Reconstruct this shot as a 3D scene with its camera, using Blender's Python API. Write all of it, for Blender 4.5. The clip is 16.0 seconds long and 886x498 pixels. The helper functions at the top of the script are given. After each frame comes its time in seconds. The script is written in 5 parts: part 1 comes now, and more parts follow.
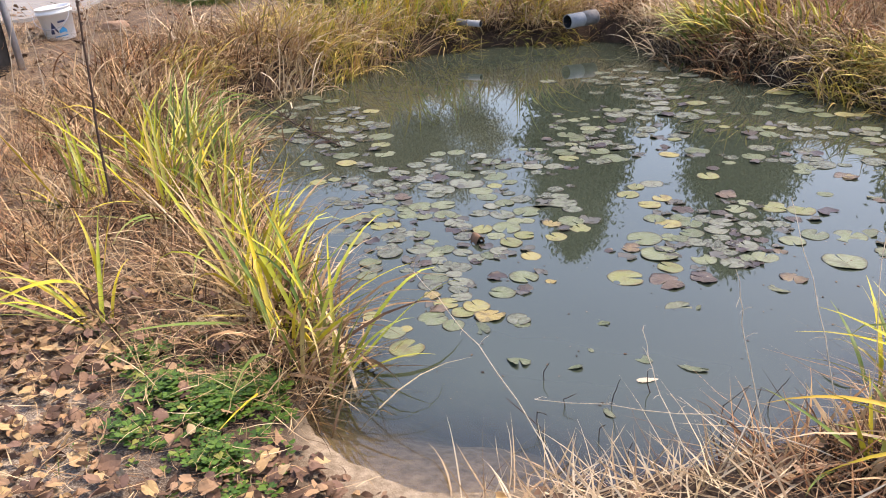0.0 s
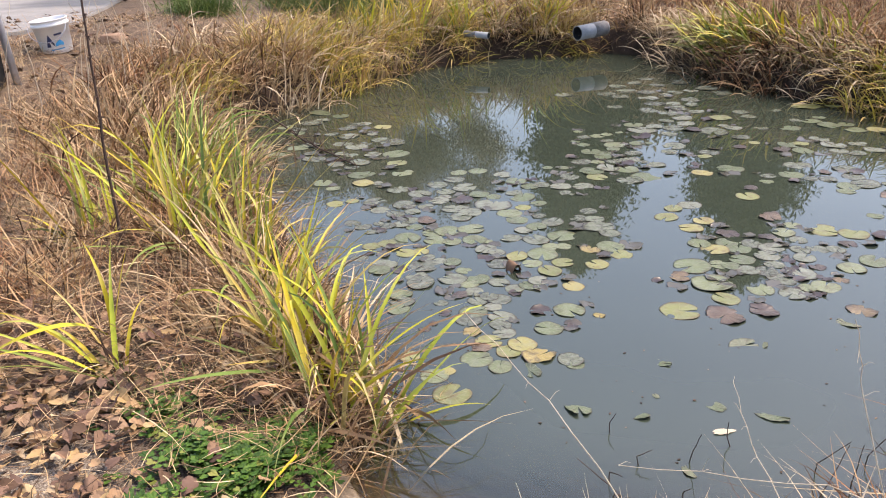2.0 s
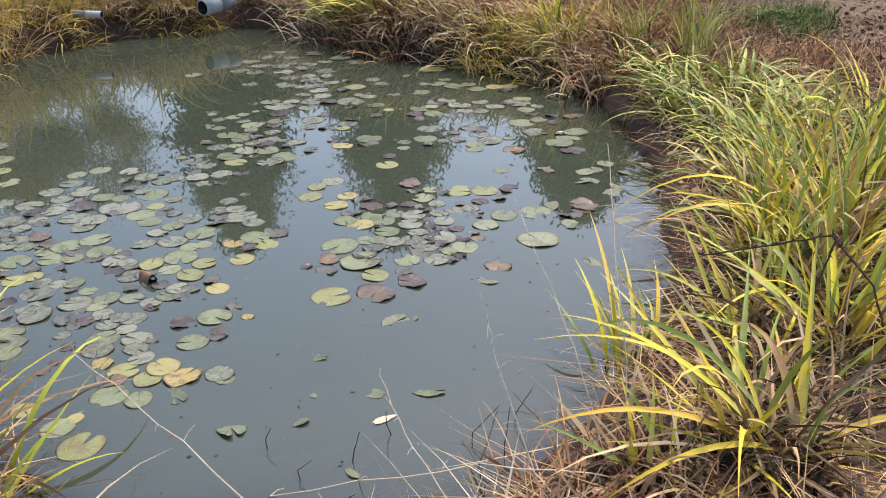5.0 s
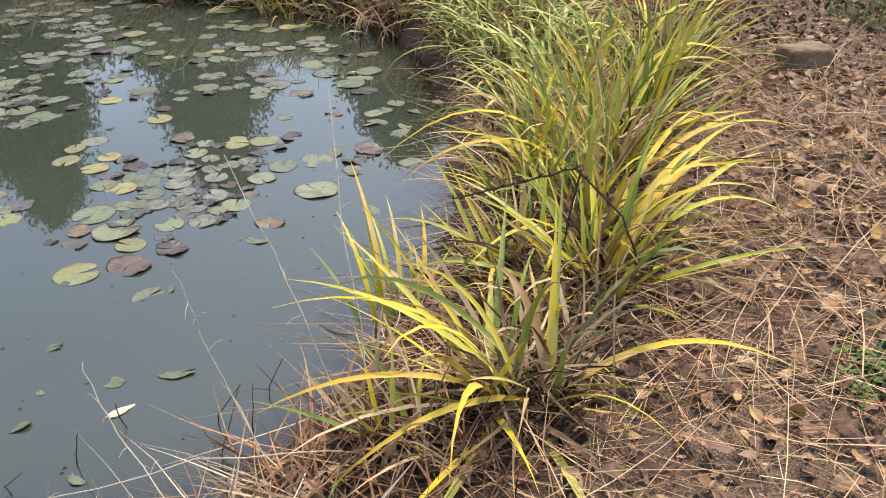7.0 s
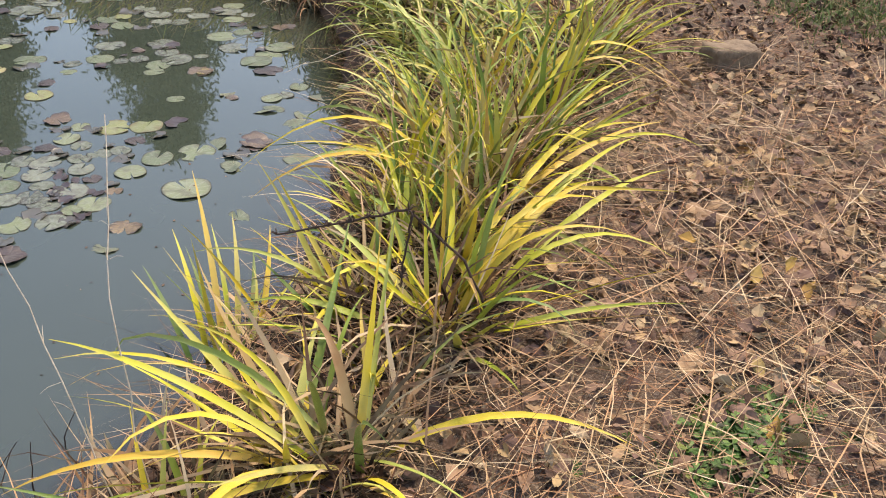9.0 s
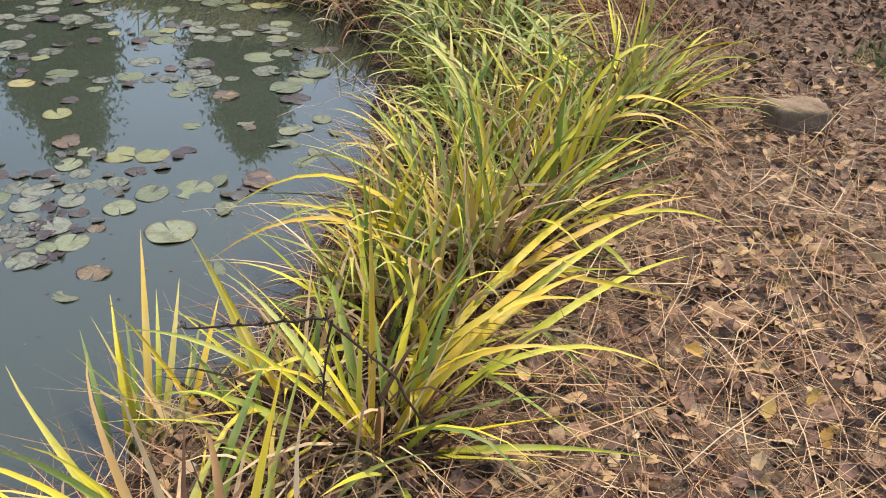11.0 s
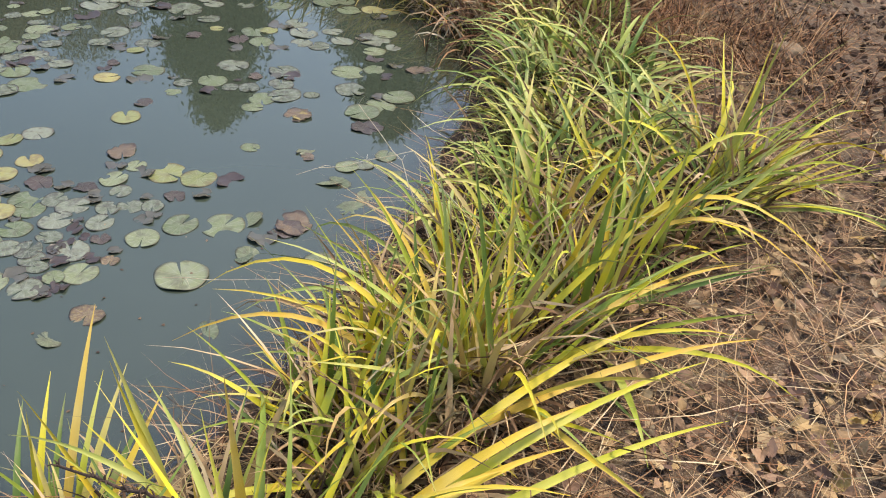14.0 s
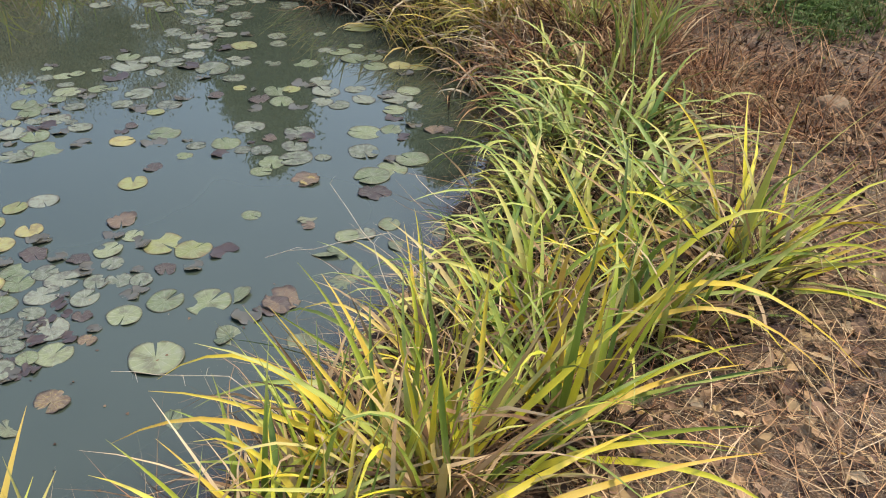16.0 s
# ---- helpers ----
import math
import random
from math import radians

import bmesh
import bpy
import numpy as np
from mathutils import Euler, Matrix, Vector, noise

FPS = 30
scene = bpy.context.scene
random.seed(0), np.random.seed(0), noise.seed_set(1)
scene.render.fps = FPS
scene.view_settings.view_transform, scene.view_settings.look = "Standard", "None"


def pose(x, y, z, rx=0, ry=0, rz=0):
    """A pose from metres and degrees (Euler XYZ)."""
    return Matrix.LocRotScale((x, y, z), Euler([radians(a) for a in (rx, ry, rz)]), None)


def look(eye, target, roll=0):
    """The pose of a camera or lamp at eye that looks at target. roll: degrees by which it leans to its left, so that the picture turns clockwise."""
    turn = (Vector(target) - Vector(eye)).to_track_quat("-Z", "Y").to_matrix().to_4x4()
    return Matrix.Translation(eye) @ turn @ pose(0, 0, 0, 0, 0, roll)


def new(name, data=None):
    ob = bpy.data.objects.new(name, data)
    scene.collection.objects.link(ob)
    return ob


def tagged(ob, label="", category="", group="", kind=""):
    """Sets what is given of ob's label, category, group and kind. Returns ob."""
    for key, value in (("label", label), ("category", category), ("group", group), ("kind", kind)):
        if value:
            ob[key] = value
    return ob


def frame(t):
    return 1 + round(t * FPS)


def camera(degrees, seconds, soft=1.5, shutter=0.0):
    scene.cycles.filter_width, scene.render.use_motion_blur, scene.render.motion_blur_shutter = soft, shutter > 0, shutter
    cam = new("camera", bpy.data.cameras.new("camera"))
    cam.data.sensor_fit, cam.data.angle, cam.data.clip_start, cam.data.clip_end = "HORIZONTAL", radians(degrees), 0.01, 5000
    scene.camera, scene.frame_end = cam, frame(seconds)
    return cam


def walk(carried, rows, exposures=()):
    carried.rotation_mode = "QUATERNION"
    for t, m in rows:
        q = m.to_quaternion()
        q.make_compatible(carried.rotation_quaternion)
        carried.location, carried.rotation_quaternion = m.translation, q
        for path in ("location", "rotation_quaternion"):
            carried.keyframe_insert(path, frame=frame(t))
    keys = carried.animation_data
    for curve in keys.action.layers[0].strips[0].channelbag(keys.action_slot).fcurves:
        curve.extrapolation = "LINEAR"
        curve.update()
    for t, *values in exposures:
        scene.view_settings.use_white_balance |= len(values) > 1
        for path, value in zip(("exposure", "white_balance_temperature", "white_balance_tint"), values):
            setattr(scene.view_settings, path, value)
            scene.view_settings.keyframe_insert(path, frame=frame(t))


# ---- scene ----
cam = camera(57.2, 16.0, soft=1.0)
PATH = [
    (0, (0.067, -0.055, 1.447), (0.015, 1.794, 0.688), -1.9),
    (0.5, (0.008, 0.026, 1.426), (-0.065, 1.871, 0.66), -2.1),
    (1, (-0.07, 0.119, 1.444), (-0.152, 1.967, 0.684), -2.3),
    (1.5, (-0.128, 0.173, 1.441), (-0.203, 2.03, 0.702), -2.2),
    (2, (-0.127, 0.221, 1.431), (-0.156, 2.08, 0.694), -1.9),
    (2.5, (-0.083, 0.302, 1.432), (-0.088, 2.165, 0.703), -2.0),
    (3, (-0.033, 0.379, 1.435), (-0.011, 2.245, 0.717), -2.9),
    (3.5, (0.0, 0.417, 1.43), (0.166, 2.278, 0.716), -3.2),
    (4, (0.011, 0.415, 1.435), (0.402, 2.24, 0.716), -2.5),
    (4.5, (0.019, 0.418, 1.433), (0.592, 2.188, 0.698), -1.8),
    (5, (0.052, 0.417, 1.416), (0.778, 2.091, 0.598), -1.2),
    (5.2, (0.084, 0.404, 1.413), (0.822, 2.067, 0.581), -2.4),
    (7.3, (0.48, 0.459, 1.355), (1.506, 1.871, 0.378), -0.7),
    (7.5, (0.53, 0.474, 1.364), (1.562, 1.867, 0.368), -0.5),
    (8, (0.637, 0.508, 1.386), (1.689, 1.864, 0.358), 0.6),
    (8.5, (0.743, 0.516, 1.398), (1.791, 1.86, 0.351), 1.1),
    (9, (0.878, 0.473, 1.443), (1.898, 1.836, 0.392), 1.9),
    (9.2, (0.908, 0.477, 1.446), (1.912, 1.851, 0.396), 1.9),
    (11.3, (1.423, 0.63, 1.521), (2.216, 2.134, 0.467), 3.4),
    (11.5, (1.467, 0.64, 1.54), (2.22, 2.162, 0.483), 4.0),
    (12, (1.557, 0.661, 1.564), (2.169, 2.232, 0.49), 3.6),
    (12.5, (1.624, 0.685, 1.579), (2.194, 2.256, 0.48), 4.1),
    (13, (1.72, 0.761, 1.584), (2.276, 2.325, 0.469), 4.0),
    (13.5, (1.84, 0.852, 1.631), (2.378, 2.419, 0.512), 4.9),
    (14, (1.885, 0.902, 1.646), (2.39, 2.482, 0.529), 4.6),
    (14.5, (1.939, 0.952, 1.651), (2.394, 2.551, 0.539), 3.9),
    (15, (2.066, 1.0, 1.658), (2.475, 2.619, 0.558), 2.9),
    (15.5, (2.162, 1.04, 1.686), (2.544, 2.678, 0.604), 2.2),
    (16, (2.207, 1.062, 1.687), (2.548, 2.729, 0.636), 1.6),
]
walk(cam, [(t, look(eye, target, roll)) for t, eye, target, roll in PATH], exposures=((0.0, 1.6, 7650, 20), (5.0, 1.56, 7450, 16), (9.0, 1.48, 7600, 15), (16.0, 1.4, 7450, 9)))

# ---- world, sun ----
SUN_EL, SUN_AZ = radians(60), radians(66)
world = bpy.data.worlds.new("overcast_sky")
scene.world = world
world.use_nodes = True
wn = world.node_tree
sky = wn.nodes.new("ShaderNodeTexSky")
sky.sky_type, sky.sun_disc = "NISHITA", False
sky.sun_elevation, sky.sun_rotation = SUN_EL, SUN_AZ
sky.air_density, sky.dust_density, sky.ozone_density = 1.0, 1.6, 2.0
wn.links.new(sky.outputs[0], wn.nodes["Background"].inputs["Color"])
wn.nodes["Background"].inputs["Strength"].default_value = 0.13
sun = new("sun", bpy.data.lights.new("sun", "SUN"))
sun.data.energy, sun.data.angle, sun.data.color = 1.5, radians(11), (1.0, 0.91, 0.8)
sun.matrix_world = look((0, 0, 0), (-math.sin(SUN_AZ) * math.cos(SUN_EL), -math.cos(SUN_AZ) * math.cos(SUN_EL), -math.sin(SUN_EL)))


# ---- node helpers ----
def material(name, rough=0.8, spec=0.3):
    m = bpy.data.materials.new(name)
    m.use_nodes = True
    b = m.node_tree.nodes["Principled BSDF"]
    b.inputs["Roughness"].default_value = rough
    b.inputs["Specular IOR Level"].default_value = spec
    return m, m.node_tree, b


def node(nt, kind, **values):
    n = nt.nodes.new(kind)
    for key, value in values.items():
        n.inputs[key.replace("_", " ")].default_value = value
    return n


def noise_of(nt, scale, detail=4.0, vector=None, rough=0.6):
    n = node(nt, "ShaderNodeTexNoise", Scale=scale, Detail=detail, Roughness=rough)
    if vector is not None:
        nt.links.new(vector, n.inputs["Vector"])
    return n.outputs["Fac"]


def ramp(nt, value, stops):
    n = nt.nodes.new("ShaderNodeValToRGB")
    e = n.color_ramp.elements
    while len(e) < len(stops):
        e.new(0.5)
    for el, (p, c) in zip(e, stops):
        el.position, el.color = p, (*c, 1)
    nt.links.new(value, n.inputs["Fac"])
    return n.outputs["Color"]


def mix(nt, fac, a, b, mode="MIX"):
    n = nt.nodes.new("ShaderNodeMix")
    n.data_type, n.blend_type = "RGBA", mode
    for sock, v in ((0, fac), (6, a), (7, b)):
        if isinstance(v, (int, float)):
            n.inputs[sock].default_value = v
        elif isinstance(v, tuple):
            n.inputs[sock].default_value = (*v, 1)
        else:
            nt.links.new(v, n.inputs[sock])
    return n.outputs[2]


def calc(nt, op, a, b=0.0, c=0.0):
    n = nt.nodes.new("ShaderNodeMath")
    n.operation = op
    for sock, v in zip(n.inputs, (a, b, c)):
        if isinstance(v, (int, float)):
            sock.default_value = v
        else:
            nt.links.new(v, sock)
    return n.outputs[0]


def bump(nt, b, height, strength, distance):
    n = node(nt, "ShaderNodeBump", Strength=strength, Distance=distance)
    nt.links.new(height, n.inputs["Height"])
    nt.links.new(n.outputs[0], b.inputs["Normal"])
    return n


def position(nt):
    return nt.nodes.new("ShaderNodeNewGeometry").outputs["Position"]


def local(nt):
    return nt.nodes.new("ShaderNodeTexCoord").outputs["Object"]


def chance(nt):
    """A random number for each leaf, whether it is an object or an island."""
    a = nt.nodes.new("ShaderNodeObjectInfo").outputs["Random"]
    b = nt.nodes.new("ShaderNodeNewGeometry").outputs["Random Per Island"]
    return calc(nt, "FRACT", calc(nt, "ADD", calc(nt, "MULTIPLY", a, 7.31), b))


# ---- materials ----
def ground_material():
    m, nt, b = material("soil_and_gravel", 0.95, 0.2)
    p = position(nt)
    big, mid, fine = noise_of(nt, 1.3, 5, p), noise_of(nt, 9, 6, p), noise_of(nt, 160, 3, p)
    soil = ramp(nt, mid, [(0.3, (0.035, 0.022, 0.016)), (0.5, (0.09, 0.058, 0.04)), (0.7, (0.2, 0.14, 0.095))])
    grit = ramp(nt, fine, [(0.35, (0.07, 0.05, 0.037)), (0.52, (0.19, 0.145, 0.105)), (0.68, (0.5, 0.43, 0.34))])
    col = mix(nt, calc(nt, "MULTIPLY", big, 0.9), soil, grit)
    z = nt.nodes.new("ShaderNodeSeparateXYZ")
    nt.links.new(p, z.inputs[0])
    low = nt.nodes.new("ShaderNodeMapRange")
    for i, v in ((1, 0.015), (2, 0.06), (3, 1.0), (4, 0.0)):
        low.inputs[i].default_value = v
    nt.links.new(calc(nt, "ADD", z.outputs[2], calc(nt, "MULTIPLY", calc(nt, "SUBTRACT", mid, 0.5), 0.06)), low.inputs[0])
    sand = ramp(nt, calc(nt, "ADD", calc(nt, "MULTIPLY", noise_of(nt, 30, 5, p), 0.55), calc(nt, "MULTIPLY", noise_of(nt, 320, 2, p), 0.45)), [(0.35, (0.15, 0.115, 0.08)), (0.5, (0.28, 0.225, 0.16)), (0.65, (0.42, 0.35, 0.26))])
    # silt and sand lie along the waterline by the small beach, dark peat elsewhere
    beach = nt.nodes.new("ShaderNodeVectorMath")
    beach.operation = "DISTANCE"
    nt.links.new(p, beach.inputs[0])
    beach.inputs[1].default_value = (-0.12, 1.85, 0.0)
    near = nt.nodes.new("ShaderNodeMapRange")
    for i, v in ((1, 0.28), (2, 0.55), (3, 1.0), (4, 0.0)):
        near.inputs[i].default_value = v
    nt.links.new(beach.outputs["Value"], near.inputs[0])
    patch = nt.nodes.new("ShaderNodeVectorMath")
    patch.operation = "DISTANCE"
    nt.links.new(p, patch.inputs[0])
    patch.inputs[1].default_value = (-1.3, 1.65, 0.2)
    worn = nt.nodes.new("ShaderNodeMapRange")
    for i, v in ((1, 0.25), (2, 0.75), (3, 0.9), (4, 0.0)):
        worn.inputs[i].default_value = v
    nt.links.new(calc(nt, "ADD", patch.outputs["Value"], calc(nt, "MULTIPLY", calc(nt, "SUBTRACT", mid, 0.5), 0.6)), worn.inputs[0])
    col = mix(nt, worn.outputs[0], col, ramp(nt, fine, [(0.35, (0.16, 0.125, 0.1)), (0.5, (0.34, 0.29, 0.235)), (0.65, (0.62, 0.56, 0.46))]))
    # dark mud colour, also used as painted shade on soil under the plants
    peat_and_shade = ramp(nt, mid, [(0.3, (0.02, 0.014, 0.01)), (0.7, (0.075, 0.05, 0.036))])
    damp_shade = nt.nodes.new("ShaderNodeAttribute")
    damp_shade.attribute_name = "damp_shade"
    col = mix(nt, calc(nt, "MULTIPLY", damp_shade.outputs["Fac"], calc(nt, "ADD", 0.55, mid)), col, peat_and_shade)
    col = mix(nt, low.outputs[0], col, mix(nt, near.outputs[0], peat_and_shade, sand))
    nt.links.new(col, b.inputs["Base Color"])
    bump(nt, b, calc(nt, "ADD", mid, calc(nt, "MULTIPLY", fine, 0.5)), 0.7, 0.015)
    return m


def water_material():
    """Silty water: hides what lies deep, lets the bottom show where it is shallow."""
    m, nt, b = material("silty_water", 0.6, 0.0)
    p = position(nt)
    silt = ramp(nt, noise_of(nt, 0.7, 3, p), [(0.3, (0.04, 0.053, 0.037)), (0.7, (0.051, 0.066, 0.047))])
    nt.links.new(silt, b.inputs["Base Color"])
    swell = node(nt, "ShaderNodeBump", Strength=0.015, Distance=0.003)
    nt.links.new(noise_of(nt, 2.2, 1, p), swell.inputs["Height"])
    gloss = nt.nodes.new("ShaderNodeBsdfGlossy")
    gloss.inputs["Roughness"].default_value = 0.02
    fresnel = nt.nodes.new("ShaderNodeFresnel")
    fresnel.inputs["IOR"].default_value = 1.9
    nt.links.new(swell.outputs[0], gloss.inputs["Normal"])
    clear = nt.nodes.new("ShaderNodeBsdfTransparent")
    clear.inputs[0].default_value = (0.97, 0.96, 0.9, 1)
    shallow = nt.nodes.new("ShaderNodeAttribute")
    shallow.attribute_name = "shallow"
    mixer = nt.nodes.new("ShaderNodeMixShader")
    nt.links.new(shallow.outputs["Fac"], mixer.inputs[0])
    out = nt.nodes["Material Output"]
    nt.links.new(b.outputs[0], mixer.inputs[1])
    nt.links.new(clear.outputs[0], mixer.inputs[2])
    top = nt.nodes.new("ShaderNodeMixShader")
    nt.links.new(fresnel.outputs[0], top.inputs[0])
    nt.links.new(mixer.outputs[0], top.inputs[1])
    nt.links.new(gloss.outputs[0], top.inputs[2])
    nt.links.new(top.outputs[0], out.inputs["Surface"])
    return m


def blade_material(name, stops, tip, rough=0.5, streak=0.35, glow=0.15):
    """Leaf blades: one colour a blade out of the stops, fine length-wise streaks, withered tips."""
    m, nt, b = material(name, rough, 0.2)
    uv = nt.nodes.new("ShaderNodeUVMap").outputs[0]
    xy = nt.nodes.new("ShaderNodeSeparateXYZ")
    nt.links.new(uv, xy.inputs[0])
    rnd = chance(nt)
    col = ramp(nt, rnd, stops)
    stretch = node(nt, "ShaderNodeMapping", Scale=(26.0, 1.5, 1.0))
    nt.links.new(uv, stretch.inputs[0])
    lines = noise_of(nt, 3.0, 4, stretch.outputs[0])
    edge = ramp(nt, lines, [(0.42, (0, 0, 0)), (0.6, (1, 1, 1))])
    col = mix(nt, calc(nt, "MULTIPLY", edge, streak), col, (0.55, 0.5, 0.3), "MULTIPLY")
    pale = ramp(nt, noise_of(nt, 6.0, 3, position(nt)), [(0.5, (0, 0, 0)), (0.7, (1, 1, 1))])
    col = mix(nt, calc(nt, "MULTIPLY", pale, 0.3), col, (0.62, 0.56, 0.3))
    blotch = noise_of(nt, 22.0, 4, position(nt))
    old = nt.nodes.new("ShaderNodeMapRange")
    for i, v in ((1, 0.66), (2, 1.05), (3, 0.0), (4, 1.0)):
        old.inputs[i].default_value = v
    nt.links.new(calc(nt, "ADD", calc(nt, "MULTIPLY", xy.outputs[1], 0.8), calc(nt, "MULTIPLY", calc(nt, "SUBTRACT", blotch, 0.42), 1.0)), old.inputs[0])
    col = mix(nt, calc(nt, "MULTIPLY", old.outputs[0], calc(nt, "ADD", 0.25, calc(nt, "MULTIPLY", rnd, 0.5))), col, tip)
    nt.links.new(col, b.inputs["Base Color"])
    bump(nt, b, lines, 0.25, 0.002)
    back = nt.nodes.new("ShaderNodeBsdfTranslucent")
    nt.links.new(col, back.inputs[0])
    mixer = nt.nodes.new("ShaderNodeMixShader")
    mixer.inputs[0].default_value = glow
    nt.links.new(b.outputs[0], mixer.inputs[1])
    nt.links.new(back.outputs[0], mixer.inputs[2])
    nt.links.new(mixer.outputs[0], nt.nodes["Material Output"].inputs["Surface"])
    return m


def pad_material(name, stops, rim, sheen, rough, veins=0.22):
    """Water-lily pads: radiating veins, a browned rim, pale sky sheen painted in patches."""
    m, nt, b = material(name, rough, 0.5)
    p = local(nt)
    xyz = nt.nodes.new("ShaderNodeSeparateXYZ")
    nt.links.new(p, xyz.inputs[0])
    ang = calc(nt, "ARCTAN2", xyz.outputs[1], xyz.outputs[0])
    r = nt.nodes.new("ShaderNodeVectorMath")
    r.operation = "LENGTH"
    nt.links.new(p, r.inputs[0])
    rnd = nt.nodes.new("ShaderNodeObjectInfo").outputs["Random"]
    off = nt.nodes.new("ShaderNodeVectorMath")
    off.operation = "ADD"
    nt.links.new(p, off.inputs[0])
    nt.links.new(calc(nt, "MULTIPLY", rnd, 40.0), off.inputs[1])
    blot = noise_of(nt, 5.0, 6, off.outputs[0], 0.7)
    fine = noise_of(nt, 26.0, 4, off.outputs[0], 0.7)
    col = ramp(nt, calc(nt, "ADD", calc(nt, "MULTIPLY", rnd, 0.6), calc(nt, "MULTIPLY", blot, 0.5)), stops)
    vein = calc(nt, "POWER", calc(nt, "ABSOLUTE", calc(nt, "COSINE", calc(nt, "MULTIPLY", ang, 6.5))), 26.0)
    col = mix(nt, calc(nt, "MULTIPLY", vein, veins), col, (0.4, 0.42, 0.28))
    # noise patches of paler colour imitate the sky's sheen on the pad
    dry = ramp(nt, noise_of(nt, 2.6, 3, off.outputs[0]), [(0.4, (0, 0, 0)), (0.65, (1, 1, 1))])
    col = mix(nt, calc(nt, "MULTIPLY", dry, sheen), col, (0.24, 0.26, 0.21))
    spot = ramp(nt, fine, [(0.64, (0, 0, 0)), (0.8, (1, 1, 1))])
    col = mix(nt, calc(nt, "MULTIPLY", spot, 0.3), col, rim)
    stain = ramp(nt, noise_of(nt, 1.7, 3, off.outputs[0]), [(0.52, (0, 0, 0)), (0.66, (1, 1, 1))])
    col = mix(nt, calc(nt, "MULTIPLY", stain, 0.55), col, rim)
    edge = ramp(nt, calc(nt, "ADD", r.outputs["Value"], calc(nt, "MULTIPLY", calc(nt, "SUBTRACT", fine, 0.5), 0.2)), [(0.86, (0, 0, 0)), (1.0, (1, 1, 1))])
    col = mix(nt, calc(nt, "MULTIPLY", edge, 0.7), col, rim)
    nt.links.new(col, b.inputs["Base Color"])
    bump(nt, b, calc(nt, "ADD", calc(nt, "MULTIPLY", vein, -0.6), calc(nt, "MULTIPLY", fine, 0.6)), 0.35, 0.004)
    return m


def litter_material(name, stops, rough=0.8):
    m, nt, b = material(name, rough, 0.25)
    rnd = chance(nt)
    col = ramp(nt, rnd, stops)
    p = position(nt)
    mott = noise_of(nt, 45, 5, p)
    col = mix(nt, calc(nt, "MULTIPLY", mott, 0.65), col, mix(nt, 0.45, col, (0.05, 0.025, 0.015)))
    nt.links.new(col, b.inputs["Base Color"])
    bump(nt, b, mott, 0.5, 0.004)
    return m


def plain_material(name, a, c, scale, rough, spec=0.4, metal=0.0, relief=0.2):
    m, nt, b = material(name, rough, spec)
    p = position(nt)
    n1, n2 = noise_of(nt, scale, 5, p), noise_of(nt, scale * 9, 4, p)
    col = ramp(nt, calc(nt, "ADD", calc(nt, "MULTIPLY", n1, 0.7), calc(nt, "MULTIPLY", n2, 0.3)), [(0.35, a), (0.65, c)])
    nt.links.new(col, b.inputs["Base Color"])
    b.inputs["Metallic"].default_value = metal
    bump(nt, b, calc(nt, "ADD", n1, n2), relief, 0.01)
    return m


GROUND = ground_material()
WATER = water_material()
IRIS = blade_material("iris_leaf", [(0.0, (0.15, 0.22, 0.04)), (0.15, (0.28, 0.36, 0.055)), (0.35, (0.46, 0.5, 0.06)), (0.55, (0.62, 0.57, 0.05)), (0.8, (0.68, 0.51, 0.05)), (0.94, (0.58, 0.42, 0.16)), (1.0, (0.2, 0.1, 0.05))], (0.42, 0.26, 0.09), 0.36, 0.25, 0.06)
GOLD = blade_material("golden_iris_leaf", [(0.0, (0.5, 0.5, 0.05)), (0.4, (0.64, 0.53, 0.05)), (1.0, (0.68, 0.44, 0.07))], (0.5, 0.28, 0.08), 0.5, 0.4, 0.06)
SEDGE = blade_material("sedge_leaf", [(0.0, (0.1, 0.18, 0.045)), (0.3, (0.24, 0.33, 0.075)), (0.6, (0.4, 0.45, 0.11)), (0.82, (0.53, 0.5, 0.11)), (1.0, (0.5, 0.4, 0.19))], (0.36, 0.26, 0.12), 0.36, 0.3, 0.06)
STRAW = blade_material("straw", [(0.0, (0.05, 0.028, 0.017)), (0.25, (0.15, 0.085, 0.05)), (0.55, (0.4, 0.24, 0.13)), (0.82, (0.6, 0.42, 0.24)), (1.0, (0.74, 0.58, 0.38))], (0.42, 0.28, 0.16), 0.6, 0.3, 0.05)
RUSSET = blade_material("russet_straw", [(0.0, (0.03, 0.014, 0.009)), (0.4, (0.135, 0.06, 0.031)), (0.75, (0.38, 0.185, 0.094)), (1.0, (0.66, 0.4, 0.21))], (0.4, 0.22, 0.12), 0.75, 0.3, 0.05)
# dead leaves coloured extra dark, which paints in the shade between blades
ROTTEN_SHADE = blade_material("rotting_leaves_and_shade", [(0.0, (0.015, 0.009, 0.006)), (0.5, (0.05, 0.028, 0.018)), (0.82, (0.17, 0.1, 0.06)), (1.0, (0.5, 0.38, 0.25))], (0.12, 0.07, 0.04), 0.8, 0.3, 0.03)
MIXED = blade_material("yellowing_grass", [(0.0, (0.1, 0.11, 0.025)), (0.2, (0.36, 0.35, 0.06)), (0.45, (0.64, 0.5, 0.1)), (0.7, (0.66, 0.48, 0.17)), (0.88, (0.46, 0.28, 0.13)), (1.0, (0.14, 0.08, 0.045))], (0.45, 0.3, 0.13), 0.5, 0.3, 0.16)
PAD_GREEN = pad_material("pad_green", [(0.2, (0.075, 0.105, 0.045)), (0.55, (0.135, 0.17, 0.075)), (0.85, (0.2, 0.23, 0.12))], (0.07, 0.055, 0.035), 0.45, 0.3)
